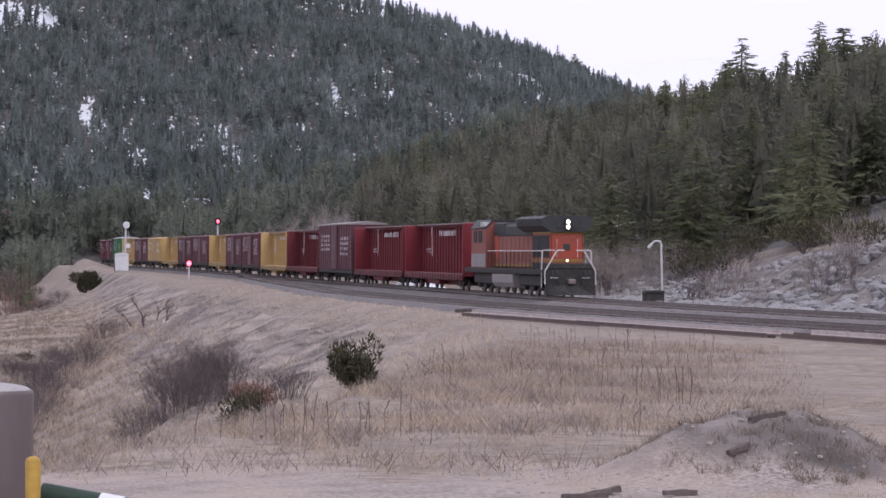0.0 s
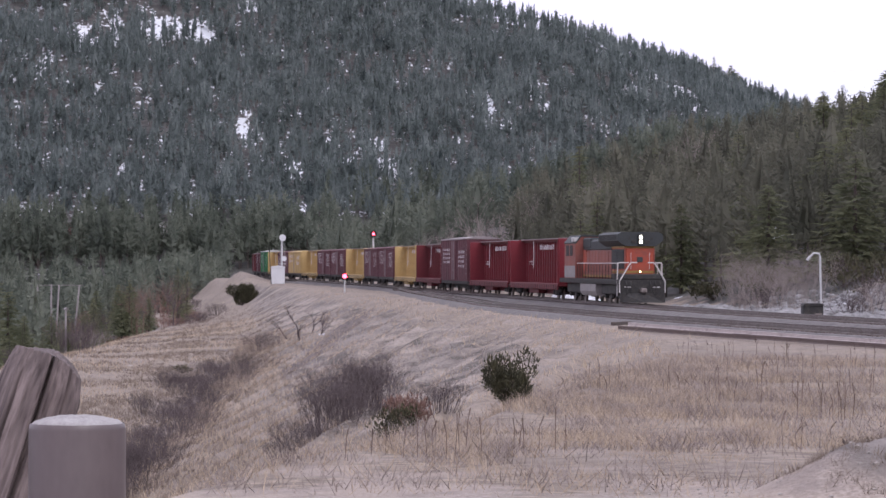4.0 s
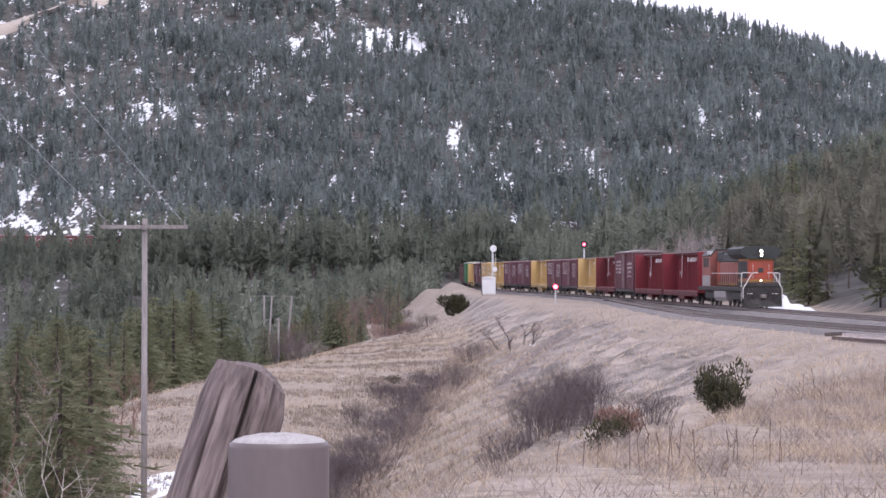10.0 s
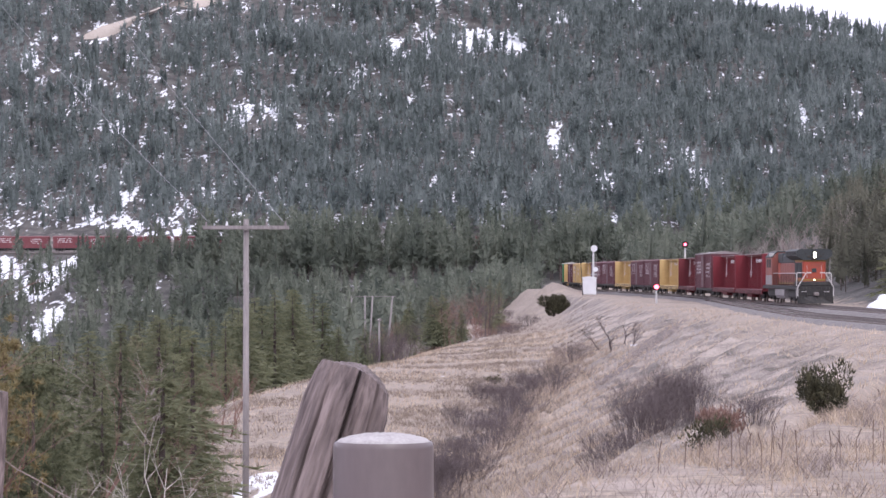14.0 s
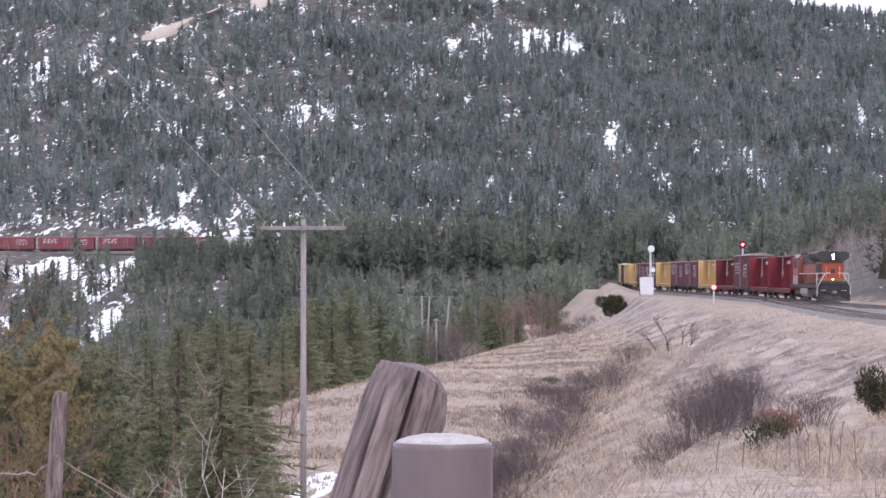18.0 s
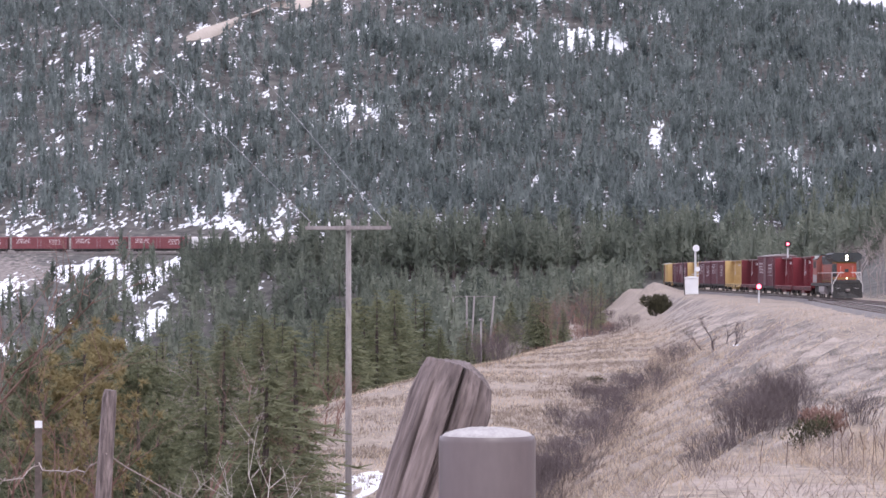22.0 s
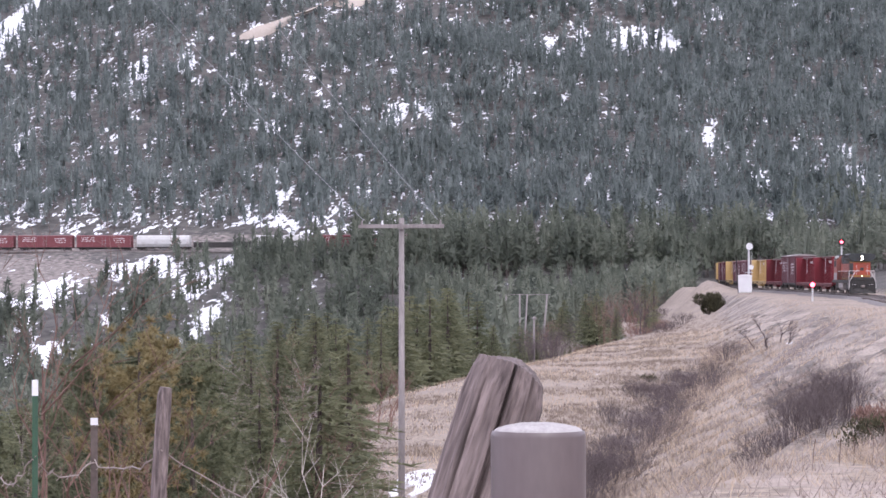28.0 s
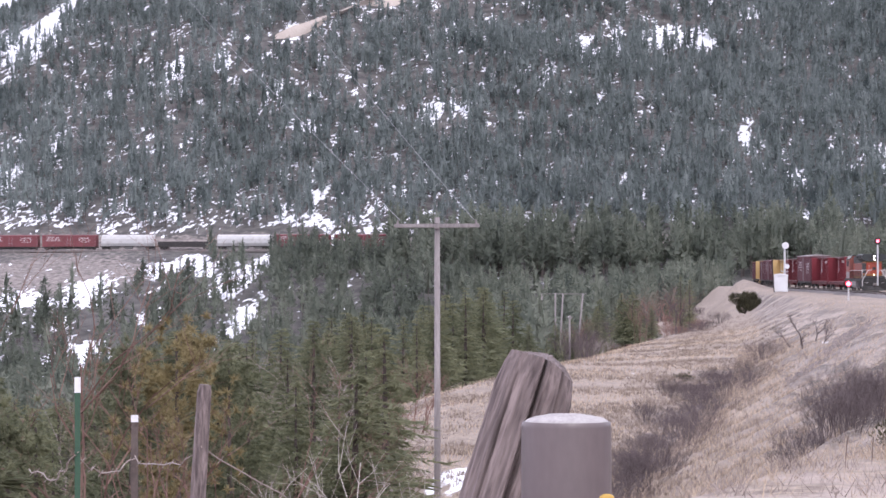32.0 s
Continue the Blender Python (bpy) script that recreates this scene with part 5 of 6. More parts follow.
def conifer_mesh(rs, h, spread, whorls, per, spray, bare=0.12, droop=0.25, ragged=0.35, thick=0.2, size=1.0):
    """Crown of a conifer: whorls of drooping branches, each a fan of narrow needle sprays. Returns verts and triangles."""
    V, F = [], []
    for i in range(whorls):
        u = (i + rs.rand() * .7) / whorls
        z = h * (bare + (1 - bare) * u)
        reach = spread * (1 - u) ** 0.8 * (1 + ragged * (rs.rand() - .5)) + 0.05 * spread
        n = max(3, int(per * (1 - .5 * u)))
        a0 = rs.rand() * 6.283
        for k in range(n):
            a = a0 + 6.283 * (k + .7 * (rs.rand() - .5)) / n
            L = reach * (1 + ragged * (rs.rand() - .6))
            dx, dy = math.cos(a), math.sin(a)
            tilt = droop + .25 * (rs.rand() - .5)
            lift = h * (1 - bare) * (rs.rand() - .5) * 1.1 / whorls
            for j in range(spray):
                t = .1 + .85 * (j + rs.rand()) / spray
                p = np.array((dx * L * t, dy * L * t, z + lift - tilt * L * t))
                e = np.array((dx, dy, -tilt)) * (.35 + .4 * rs.rand()) + rs.normal(size=3) * (.34, .34, .22)
                e = e / np.linalg.norm(e) * size * (L * .22 + spread * .10) * (.6 + .7 * rs.rand())
                s = np.cross(e, rs.normal(size=3))
                s = s / (np.linalg.norm(s) + 1e-9) * np.linalg.norm(e) * thick * (.6 + .8 * rs.rand())
                b = len(V)
                V += [tuple(p - s), tuple(p + s), tuple(p + e)]
                F.append((b, b + 1, b + 2))
    return np.array(V), np.array(F)


RS = np.random.RandomState(31)
CROWNS, TRUNKS = [], []
for i in range(12):
    h, sp, bare = 1.0, (0.14, .17, .20, .15, .24, .18, .13, .21)[i % 8], (.06, .10, .15, .05, .2, .08, .05, .12)[i % 8]
    # the last four are finer, for trees near the camera
    v, f = conifer_mesh(RS, h, sp, 26, 12, 10, bare, .25, .6, .17) if i < 8 else conifer_mesh(RS, h, sp * 1.1, 40, 16, 28, bare, .22, .7, .11, .62)
    me = bpy.data.meshes.new("crown")
    me.from_pydata(v.tolist(), [], f.tolist())
    me.materials.append(M_NEEDLE)
    CROWNS.append(me)
    TRUNKS.append(Kit().tube([(0, 0, -.03), (0.004, 0, .5), (0, 0, .97)], [.016, .010, .002], 7).mesh("trunk", M_BARK))


def conifer(x, y, h, kind, label="dark green conifer", group="conifers", wide=1.0, mat_over=None):
    root = thing("conifer", label, "tree", group, pose(x, y, gz(x, y) - .05, 0, 0, random.uniform(0, 360)))
    root.scale = (h * wide, h * wide, h)
    for name, me in (("trunk", TRUNKS[kind]), ("crown", CROWNS[kind])):
        o = new(name, me)
        o.parent = root
    if mat_over:
        o.data = mat_over
    return root


def polar(az, d):
    return d * math.sin(radians(az)), d * math.cos(radians(az))


def place_conifers():
    rs = random.Random(44)
    used = 0
    # valley to the left, seen over the field's crest and past the pole
    spots = []
    for _ in range(4000):
        az, d = rs.uniform(-19, -2.0), 56 + 290 * rs.random() ** 1.3
        x, y = polar(az, d)
        if x > float(table(y, CREST, 1)) - (4 if az < -6.5 else 12) and not (az < -8.2 and d < 130):
            continue
        if -15.2 < az < -9.3 and d < 82:
            continue
        if float(in_snow(np.array([x]), np.array([y]))[0]) > .35:
            continue
        if any((x - a) ** 2 + (y - b) ** 2 < (4.4 + d * .006) ** 2 for a, b, _, _ in spots):
            continue
        h = rs.uniform(8, 17)
        # crowns stay below the sight line of the field and the far line
        lim = EYE + d * math.tan(radians(np.interp(az, [-19, -17.4, -16.2, -15.4, -14.0, -13.6, -13.2, -12, -10.5, -9.3, -7.8, -6.1, -5.5, -5.2, -3.9, -3.6, -2.1], [-1.4, -1.5, -2.2, -2.6, -2.4, -1.5, -.9, -1.3, -1.15, -.85, -.6, -.05, -.5, -1.2, -1.2, -.4, -.3]))) - gz(x, y)
        if h > lim:
            h = lim * rs.uniform(.8, 1)
        if h < 4:
            continue
        spots.append((x, y, h, rs.randrange(8)))
        if len(spots) >= 175:
            break
    for x, y, h, k in spots:
        k = 8 + k % 4 if math.hypot(x, y) < 125 else k
        conifer(x, y, h, k, "dark green conifer in the valley", "conifers in the valley", rs.uniform(1.2, 1.75))
    # wooded hill behind the train
    spots = []
    for _ in range(5000):
        az, d = rs.uniform(3.0, 19), rs.uniform(150, 430)
        x, y = polar(az, d)
        q = x - float(track_x(y))
        if q < (10 if y > 185 else 20) + 7 * rs.random() or (y > 330 and q < 34) or d > 175 + 250 * rs.random():
            continue
        if float(in_snow(np.array([x]), np.array([y]))[0]) > .5:
            continue
        if any((x - a) ** 2 + (y - b) ** 2 < 20 for a, b, _, _ in spots):
            continue
        spots.append((x, y, rs.uniform(6, 10.5), rs.randrange(8)))
        if len(spots) >= 62:
            break
    for x, y, h, k in spots:
        conifer(x, y, h, k, "dark green conifer on the hill beside the line", "conifers on the hill", rs.uniform(1.4, 2.0))
    for az, d, h, k in ((6.32, 330, 13.5, 0), (6.9, 300, 9.5, 1), (9.13, 1262, 14, 6), (9.48, 1262, 14, 4), (9.62, 1266, 13, 4), (11.4, 330, 11, 4), (13.0, 320, 14, 5), (12.75, 325, 12, 2), (14.6, 315, 13, 1), (15.1, 310, 12, 4), (12.65, 300, 12, 1), (12.2, 310, 10, 5), (13.9, 300, 11, 3), (15.6, 290, 11, 4)):
        x, y = polar(az, d)
        conifer(x, y, h, k, "tall dark conifer on the hill", "conifers on the hill", 1.7)


place_conifers()


def far_forest(name, label, xs, ys, hs, seed, tiers=4, fans=4, sprays=34, material=None, girth=1.0, fine=1.0):
    """A wood of conifers in one mesh: jagged skirts of boughs, roughened by small sprays, on bare lower trunks."""
    rs = np.random.RandomState(seed)
    n = len(xs)
    zs = ground_z(xs, ys)
    low, wide, full = .12 + .24 * rs.rand(n), girth * (.135 + .10 * rs.rand(n)), .5 + .45 * rs.rand(n)
    lean = rs.normal(size=(2, n)) * hs * .02
    V = []
    for k in range(tiers):
        u = (k + .5 * rs.rand(n)) / tiers
        reach = hs * wide * ((1 - u) ** full * np.minimum(1, .62 + 1.6 * u) + .05)
        mid = zs + hs * (low + (1 - low) * u)
        up = np.minimum(mid + hs * (1 - low) * 1.5 / tiers, zs + hs)
        for j in range(fans):
            a = 6.283 * (j + .9 * rs.rand(n)) / fans
            pts = [np.stack([xs + lean[0] * u, ys + lean[1] * u, up], 1)]
            for side in (-1, 1):
                b, q = a + side * (.35 + .45 * rs.rand(n)), .52 * reach * (.5 + .8 * rs.rand(n))
                pts.append(np.stack([xs + q * np.cos(b), ys + q * np.sin(b), mid - reach * (.1 + .5 * rs.rand(n))], 1))
            V.append(np.stack(pts, 1))
    for k in range(sprays):
        u = (k + rs.rand(n)) / sprays
        reach = hs * wide * ((1 - u) ** full * np.minimum(1, .62 + 1.6 * u) + .05)
        a = rs.rand(n) * 6.283
        q = (.25 + .8 * np.sqrt(rs.rand(n))) * reach
        c = np.stack([xs + q * np.cos(a), ys + q * np.sin(a), zs + hs * (low + (1 - low) * u)], 1)
        L = fine * (hs * .028 + reach * .40) * (.6 + .8 * rs.rand(n))
        e = np.stack([np.cos(a), np.sin(a), .1 + .9 * rs.rand(n)], 1) + rs.normal(size=(n, 3)) * .3
        e *= (L / np.linalg.norm(e, axis=1))[:, None]
        w = np.cross(e, rs.normal(size=(n, 3)))
        w *= (L * .32 / (np.linalg.norm(w, axis=1) + 1e-6))[:, None]
        V.append(np.stack([c - w - e * .4, c + w - e * .4, c + e], 1))
    v = np.stack(V, 1).reshape(-1, 3)
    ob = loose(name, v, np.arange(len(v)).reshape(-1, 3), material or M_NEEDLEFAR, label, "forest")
    w = hs * .013
    V = [np.stack([xs + w * math.cos(2.094 * k), ys + w * math.sin(2.094 * k), zs - .2], 1) for k in range(3)]
    V.append(np.stack([xs, ys, zs + hs * .8], 1))
    i = np.arange(n) * 4
    F = np.vstack([np.stack([i + k, i + (k + 1) % 3, i + 3], 1) for k in range(3)])
    loose(name + "_trunks", np.stack(V, 1).reshape(-1, 3), F, M_BARK, "thin trunks of the far conifers", "forest")
    return ob


def thin(x, y, rs, dense):
    """Keeps fewer trees where the snow fields and clearings lie."""
    s = np.maximum(in_snow(x, y), (np.abs(np.interp(x, [-194, -179, -167, -146], [1047, 1073, 1124, 1142]) - y - 9) < 21) * (x > -197) * (x < -143))
    clear = bumps(x, y, 46, 15) * .5 + bumps(x, y, 120, 16) * .5
    dense = dense * np.where(x < -110, .78, 1)
    return rs.rand(len(x)) < dense * np.clip(1.0 - .8 * s, np.where((x > 140) | (x < -280), .18, np.where(y > 1000, .2, np.where(y < 870, .75, .4))), 1) * np.clip(.86 - .45 * np.clip(clear, 0, 1), .2, 1)


def place_forests():
    rs = np.random.RandomState(52)
    n = 18500
    az, y = np.radians(-19.5 + 32.5 * rs.rand(n)), np.sqrt(812 ** 2 + (1285 ** 2 - 812 ** 2) * rs.rand(n))
    x = y * np.tan(az)
    keep = thin(x, y, rs, .98)
    x, y = x[keep], y[keep]
    h = 6.5 + 5 * rs.rand(len(x))
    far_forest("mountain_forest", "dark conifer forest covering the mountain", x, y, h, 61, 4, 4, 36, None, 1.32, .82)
    n = 6000
    az, y = np.radians(-19 + 20.5 * rs.rand(n)), 330 + 444 * rs.rand(n) ** .75
    x = y * np.tan(az)
    keep = thin(x, y, rs, 1) & (x < np.where(y > 520, track_x(np.minimum(y, 640)) - 12, table(y, CREST, 1) - np.where(x / y > -.04, 10, 20))) & ((y < 690) | (x > -165) | (rs.rand(n) < .4)) & (rs.rand(n) > 1.6 * in_snow(x, y)) & (np.hypot((x + 205) / 46, (y - 750) / 50) > .7)
    x, y = x[keep], y[keep]
    h = 7.5 + 8 * rs.rand(len(x)) ** 1.4
    h = np.minimum(h, np.maximum(4.5, EYE + np.hypot(x, y) * np.tan(np.radians(np.interp(np.degrees(np.arctan2(x, y)), [-19, -12, -8.6, -8, -6, -2.5, 0], [.2, .33, .42, .55, .2, .2, .8]))) - ground_z(x, y)))
    h = h * (.62 + .42 * rs.rand(len(x)))
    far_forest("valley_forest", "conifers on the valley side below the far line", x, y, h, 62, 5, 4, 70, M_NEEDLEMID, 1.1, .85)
    n = 420
    az, y = np.radians(-8.3 + 9.5 * rs.rand(n)), 742 + 40 * rs.rand(n)
    x = y * np.tan(az)
    far_forest("lineside_woods", "tall conifers in front of the far line", x, y, 10 + 7 * rs.rand(n), 65, 5, 4, 70, M_NEEDLEMID, 1.0, .85)
    n = 170
    az, y = -12.0 + 3.7 * rs.rand(n), 742 + 38 * rs.rand(n)
    az = az[(az < -11.25) & (rs.rand(n) < .5) | (az > -10.7)]
    y = y[:len(az)]
    x = y * np.tan(np.radians(az))
    far_forest("far_line_screen", "conifers screening the far line", x, y, 6 + 5 * rs.rand(len(x)), 66, 5, 4, 70, M_NEEDLEMID, 1.0, .85)
    n = 1450
    az, y = np.radians(-.2 + 12 * rs.rand(n)), 440 + 420 * rs.rand(n)
    x = y * np.tan(az)
    keep = (x > track_x(np.minimum(y, 640)) + 12)
    x, y = x[keep], y[keep]
    far_forest("woods_beyond_the_line", "conifers at the foot of the mountain beyond the line", x, y, 6 + 6 * rs.rand(len(x)), 63, 3, 4, 130, M_NEEDLEMID, 1.35, .62)
    n = 1350
    az, d = np.radians(5 + 14.5 * rs.rand(n)), 200 + 330 * rs.rand(n)
    x, y = d * np.sin(az), d * np.cos(az)
    q = x - track_x(y)
    keep = (q > np.where(y > 185, 11, 24) + 7 * rs.rand(n)) & (in_snow(x, y) < .3)
    x, y = x[keep], y[keep]
    far_forest("hill_woods", "conifers on the hill behind the line", x, y, 5.5 + 5 * rs.rand(len(x)), 64, 3, 3, 300, M_NEEDLEHILL, 1.5, .42)


place_forests()


# ---- bare shrubs and trees ----
def twigs(rs, h, spread, stems, depth, r0, up=0.8, n=3):
    """A bare branching shrub or tree in one kit."""
    k = Kit()

    def grow(p, d, L, r, left):
        q = p + d * L
        mid = p + d * L * .5 + Vector((rs.uniform(-1, 1), rs.uniform(-1, 1), rs.uniform(-1, 1))) * L * .07
        k.tube([p, mid, q] if left > 1 else [p, q], [r, r * .8, r * .6] if left > 1 else [r, r * .45], n, False)
        if left:
            for _ in range(rs.choice((2, 3))):
                e = (d * up + Vector((rs.uniform(-1, 1), rs.uniform(-1, 1), rs.uniform(-.35, .9))) * .75).normalized()
                grow(p.lerp(q, rs.uniform(.55, 1)), e, L * rs.uniform(.55, .8), r * .6, left - 1)

    for _ in range(stems):
        a = rs.uniform(0, 6.283)
        s = rs.uniform(.1, 1) * spread
        p = Vector((math.cos(a) * s * .45, math.sin(a) * s * .45, -.05))
        d = Vector((math.cos(a) * s / h * .5, math.sin(a) * s / h * .5, 1)).normalized()
        grow(p, d, h * rs.uniform(.34, .5), r0 * rs.uniform(.7, 1.1), depth)
    return k


def bare_shrub(x, y, h, spread, stems, material, label, seed, r0=0.02, depth=3, flat=1.0):
    root = thing("bare_shrub", label, "shrub", "bare shrubs", pose(x, y, gz(x, y), 0, 0, 0))
    part("twig_mass", twigs(random.Random(seed), h, spread, stems, depth, r0), material, root)
    return root


def leafy_shrub(name, x, y, h, w, material, label, seed, count=900):
    rs = np.random.RandomState(seed)
    root = thing(name, label, "shrub", "green shrubs", pose(x, y, gz(x, y)))
    lobes = [(rs.uniform(-.45, .45) * w, rs.uniform(-.4, .4) * w, h * rs.uniform(.25, .8), w * rs.uniform(.16, .34), h * rs.uniform(.16, .3)) for _ in range(13)]
    V, F = [], []
    for _ in range(count):
        cx, cy, cz, r, hh = lobes[rs.randint(13)]
        d = rs.normal(size=3)
        d /= np.linalg.norm(d)
        p = np.array((cx, cy, cz)) + d * (r, r, hh) * (.6 + .45 * rs.rand())
        p[2] = max(p[2], .02)
        e = d * .45 + rs.normal(size=3) * .4 + (0, 0, .9)
        e = e / np.linalg.norm(e) * w * .11 * (.5 + rs.rand())
        s = np.cross(e, rs.normal(size=3))
        s = s / np.linalg.norm(s) * w * .022
        b = len(V)
        V += [tuple(p - s), tuple(p + s), tuple(p + e)]
        F.append((b, b + 1, b + 2))
    me = bpy.data.meshes.new("foliage")
    me.from_pydata(V, [], F)
    me.materials.append(material)
    part("foliage", me, material, root)
    k = Kit()
    for cx, cy, cz, r, hh in lobes:
        k.tube([(0, 0, -.05), (cx * .4, cy * .4, cz * .5), (cx, cy, cz)], [.03, .02, .006], 4)
    part("stems", k, M_BARK, root)
    return root


def pine_crown(rs, spread):
    """An open pine crown: uneven branches that end in tufts of long needles."""
    V = []
    for _ in range(95):
        u = rs.rand() ** .8
        z, a = .3 + .68 * u, rs.rand() * 6.283
        L = spread * (1 - u) ** .55 * (.35 + .8 * rs.rand()) + .02
        tip = np.array((math.cos(a) * L, math.sin(a) * L, z + L * (.35 * rs.rand() - .05)))
        root = np.array((0, 0, z - .03))
        b = np.array((0, 0, .0016))
        V += [root - b, root + b, tip]
        for k in range(8):
            c = root + (tip - root) * (.45 + .6 * rs.rand()) + rs.normal(size=3) * .014
            n = 38
            d = rs.normal(size=(n, 3)) + (0, 0, .5)
            d *= (.013 * (.6 + .7 * rs.rand(n)) / np.linalg.norm(d, axis=1))[:, None]
            w = np.cross(d, rs.normal(size=(n, 3)))
            w *= (.0014 / (np.linalg.norm(w, axis=1) + 1e-9))[:, None]
            V += list(np.stack([c - w, c + w, c + d], 1).reshape(-1, 3))
    V = np.array(V)
    return V, np.arange(len(V)).reshape(-1, 3)


def shrubs():
    x, y = polar(4.857, 74)
    leafy_shrub("juniper", x, y, 2.0, 1.15, M_JUNIPER, "dark juniper bush on the bank", 3, 3000)
    x, y = polar(2.42, 90)
    leafy_shrub("juniper", x, y, 1.25, 1.3, M_JUNIPER, "low dark juniper bush by the dry grass", 4, 800)
    x, y = polar(2.85, 91)
    leafy_shrub("juniper", x, y, 1.0, 1.5, M_TWIGRED, "low brown bush by the dry grass", 5, 700)
    x, y = polar(-0.75, 392)
    leafy_shrub("juniper", x, y, 3.2, 3.3, M_JUNIPER, "dark juniper on the crest of the bank", 6, 5200)
    x, y = polar(-2.0, 190)
    leafy_shrub("juniper", x, y, .7, 1.1, M_JUNIPER, "small dark bush alone in the field", 7, 300)
    x, y = polar(12.0, 31)
    leafy_shrub("dead_weed", x, y, .25, .22, M_STALK, "small dark dead weed", 8, 120)
    x, y = polar(16.8, 30.5)
    leafy_shrub("grass_tuft", x, y, .12, .3, M_STRAW, "yellow tuft of dry grass", 9, 160)
    for i, (az, d, h, w, st) in enumerate(((1.15, 104, 2.7, 2.6, 150), (1.6, 108, 3.0, 2.8, 150), (2.0, 110, 2.4, 2.0, 100), (3.4, 92, 1.3, 1.5, 60), (.6, 100, 1.4, 2.0, 80), (.2, 97, 1.0, 1.6, 50))):
        x, y = polar(az, d)
        bare_shrub(x, y, h, w, st, M_TWIG, "dense grey-brown bare thicket on the slope", 70 + i, .010)
    for i, (az, d, h, w) in enumerate(((-1.1, 170, 2.2, 3.4), (-.7, 178, 2.2, 3.2), (-1.8, 140, 2.2, 3), (-2.1, 132, 2.0, 3), (-2.5, 118, 1.8, 2.6), (-2.9, 106, 1.7, 2.2), (-3.2, 98, 1.5, 2.2), (-1.5, 155, 1.6, 2.6), (-.3, 205, 1.8, 2.6))):
        x, y = polar(az, d)
        bare_shrub(x, y, h, w, 80, M_TWIG, "dark bare brush in the gully", 90 + i, .011)
    rs = random.Random(66)
    for i in range(26):
        y = rs.uniform(84, 200)
        x = float(table(y, GULLY, 1)) + rs.uniform(-2.5, 1.2)
        bare_shrub(x, y, rs.uniform(.7, 1.7), rs.uniform(1.4, 2.8), 60, M_TWIG, "dark bare brush in the gully", 400 + i, .010)
    x, y = polar(.62, 205)
    bare_shrub(x, y, 2.4, 4.5, 6, M_TWIG, "crooked bare tree on the slope", 120, .07, 4)
    for i, (az, d, h, m) in enumerate(((-11.2, 46, 7.0, M_BIRCH), (-12.0, 48, 6.2, M_TWIGPALE), (-10.3, 47, 5.2, M_TWIGPALE), (-9.3, 52, 5.0, M_TWIGPALE), (-12.9, 52, 6, M_TWIGPALE), (-8.8, 49, 4.2, M_BIRCH), (-10.8, 50, 5.6, M_BIRCH), (-9.8, 46, 4.0, M_BIRCH), (-13.8, 50, 5.0, M_BIRCH), (-11.6, 45, 4.6, M_TWIGPALE))):
        x, y = polar(az, d)
        root = thing("bare_tree", "pale bare deciduous tree below the lot", "tree", "bare trees", pose(x, y, gz(x, y)))
        part("twig_mass", twigs(random.Random(140 + i), h, 2.4, 3, 5, .075, .75), m, root)
    x, y = polar(-13.95, 56)
    root = thing("bare_tree", "reddish bare tree in the valley", "tree", "bare trees", pose(x, y, gz(x, y)))
    part("twig_mass", twigs(random.Random(160), EYE + 56 * math.tan(radians(-.6)) - gz(x, y), 5, 5, 6, .11, .74), M_TWIGRED, root)
    rs = random.Random(170)
    for i in range(26):
        az, d = rs.uniform(2.6, 9.5), rs.uniform(315, 390)
        x, y = polar(az, d)
        if x - float(track_x(y)) < 10:
            continue
        root = thing("bare_tree", "grey bare deciduous tree behind the line", "tree", "bare trees behind the line", pose(x, y, gz(x, y)))
        part("twig_mass", twigs(random.Random(180 + i), rs.uniform(7.5, 11), 4, 5, 4, .08, .7), M_TWIGPALE if i % 3 else M_TWIG, root)
    for i in range(16):
        az = rs.uniform(8.5, 18)
        y = rs.uniform(130, 185)
        x = float(track_x(y)) + rs.uniform(7, 20)
        bare_shrub(x, y, rs.uniform(1.2, 3.4), 2.2, 22, M_TWIGPALE if i % 2 else M_TWIG, "leafless brush beside the line", 220 + i, .02)
    for i in range(7):
        x, y = polar(9.7 + i * .24, 178 + rs.uniform(-8, 8))
        bare_shrub(x, y, rs.uniform(3.2, 4.8), 3.0, 22, M_TWIGPALE, "tall pale leafless brush beside the line", 240 + i, .012, 4)
    for i in range(44):
        y = rs.uniform(95, 205)
        x = float(track_x(y)) + rs.uniform(11, 34)
        leafy_shrub("brown_bush", x, y, rs.uniform(1.2, 2.6), rs.uniform(1.8, 3.4), M_JUNIPER, "brownish bush on the cut bank", 260 + i, 420)
    for i in range(26):
        az, d = rs.uniform(-18.5, -7.8), rs.uniform(60, 150)
        x, y = polar(az, d)
        h = min(rs.uniform(6, 11), EYE + d * math.tan(radians(-1.6)) - gz(x, y))
        if h < 4:
            continue
        root = thing("bare_tree", "grey-brown bare deciduous tree in the valley", "tree", "bare trees in the valley", pose(x, y, gz(x, y)))
        part("twig_mass", twigs(random.Random(500 + i), h, 3.2, 4, 4, .06, .72), (M_TWIGPALE, M_TWIG, M_TWIGRED)[i % 3], root)
    for i in range(22):
        az, d = rs.uniform(-5.6, -1.2), rs.uniform(215, 330)
        x, y = polar(az, d)
        if x > float(table(y, CREST, 1)) - 1:
            continue
        bare_shrub(x, y, rs.uniform(1.2, 3.2), rs.uniform(2, 3.4), 40, (M_TWIG, M_TWIG, M_TWIGPALE)[i % 3], "leafless brush behind the field's crest", 620 + i, .02)
        conifer(x - 6, y + 9, rs.uniform(3.5, 6.5), i % 8, "young conifer behind the field's crest", "conifers behind the field")
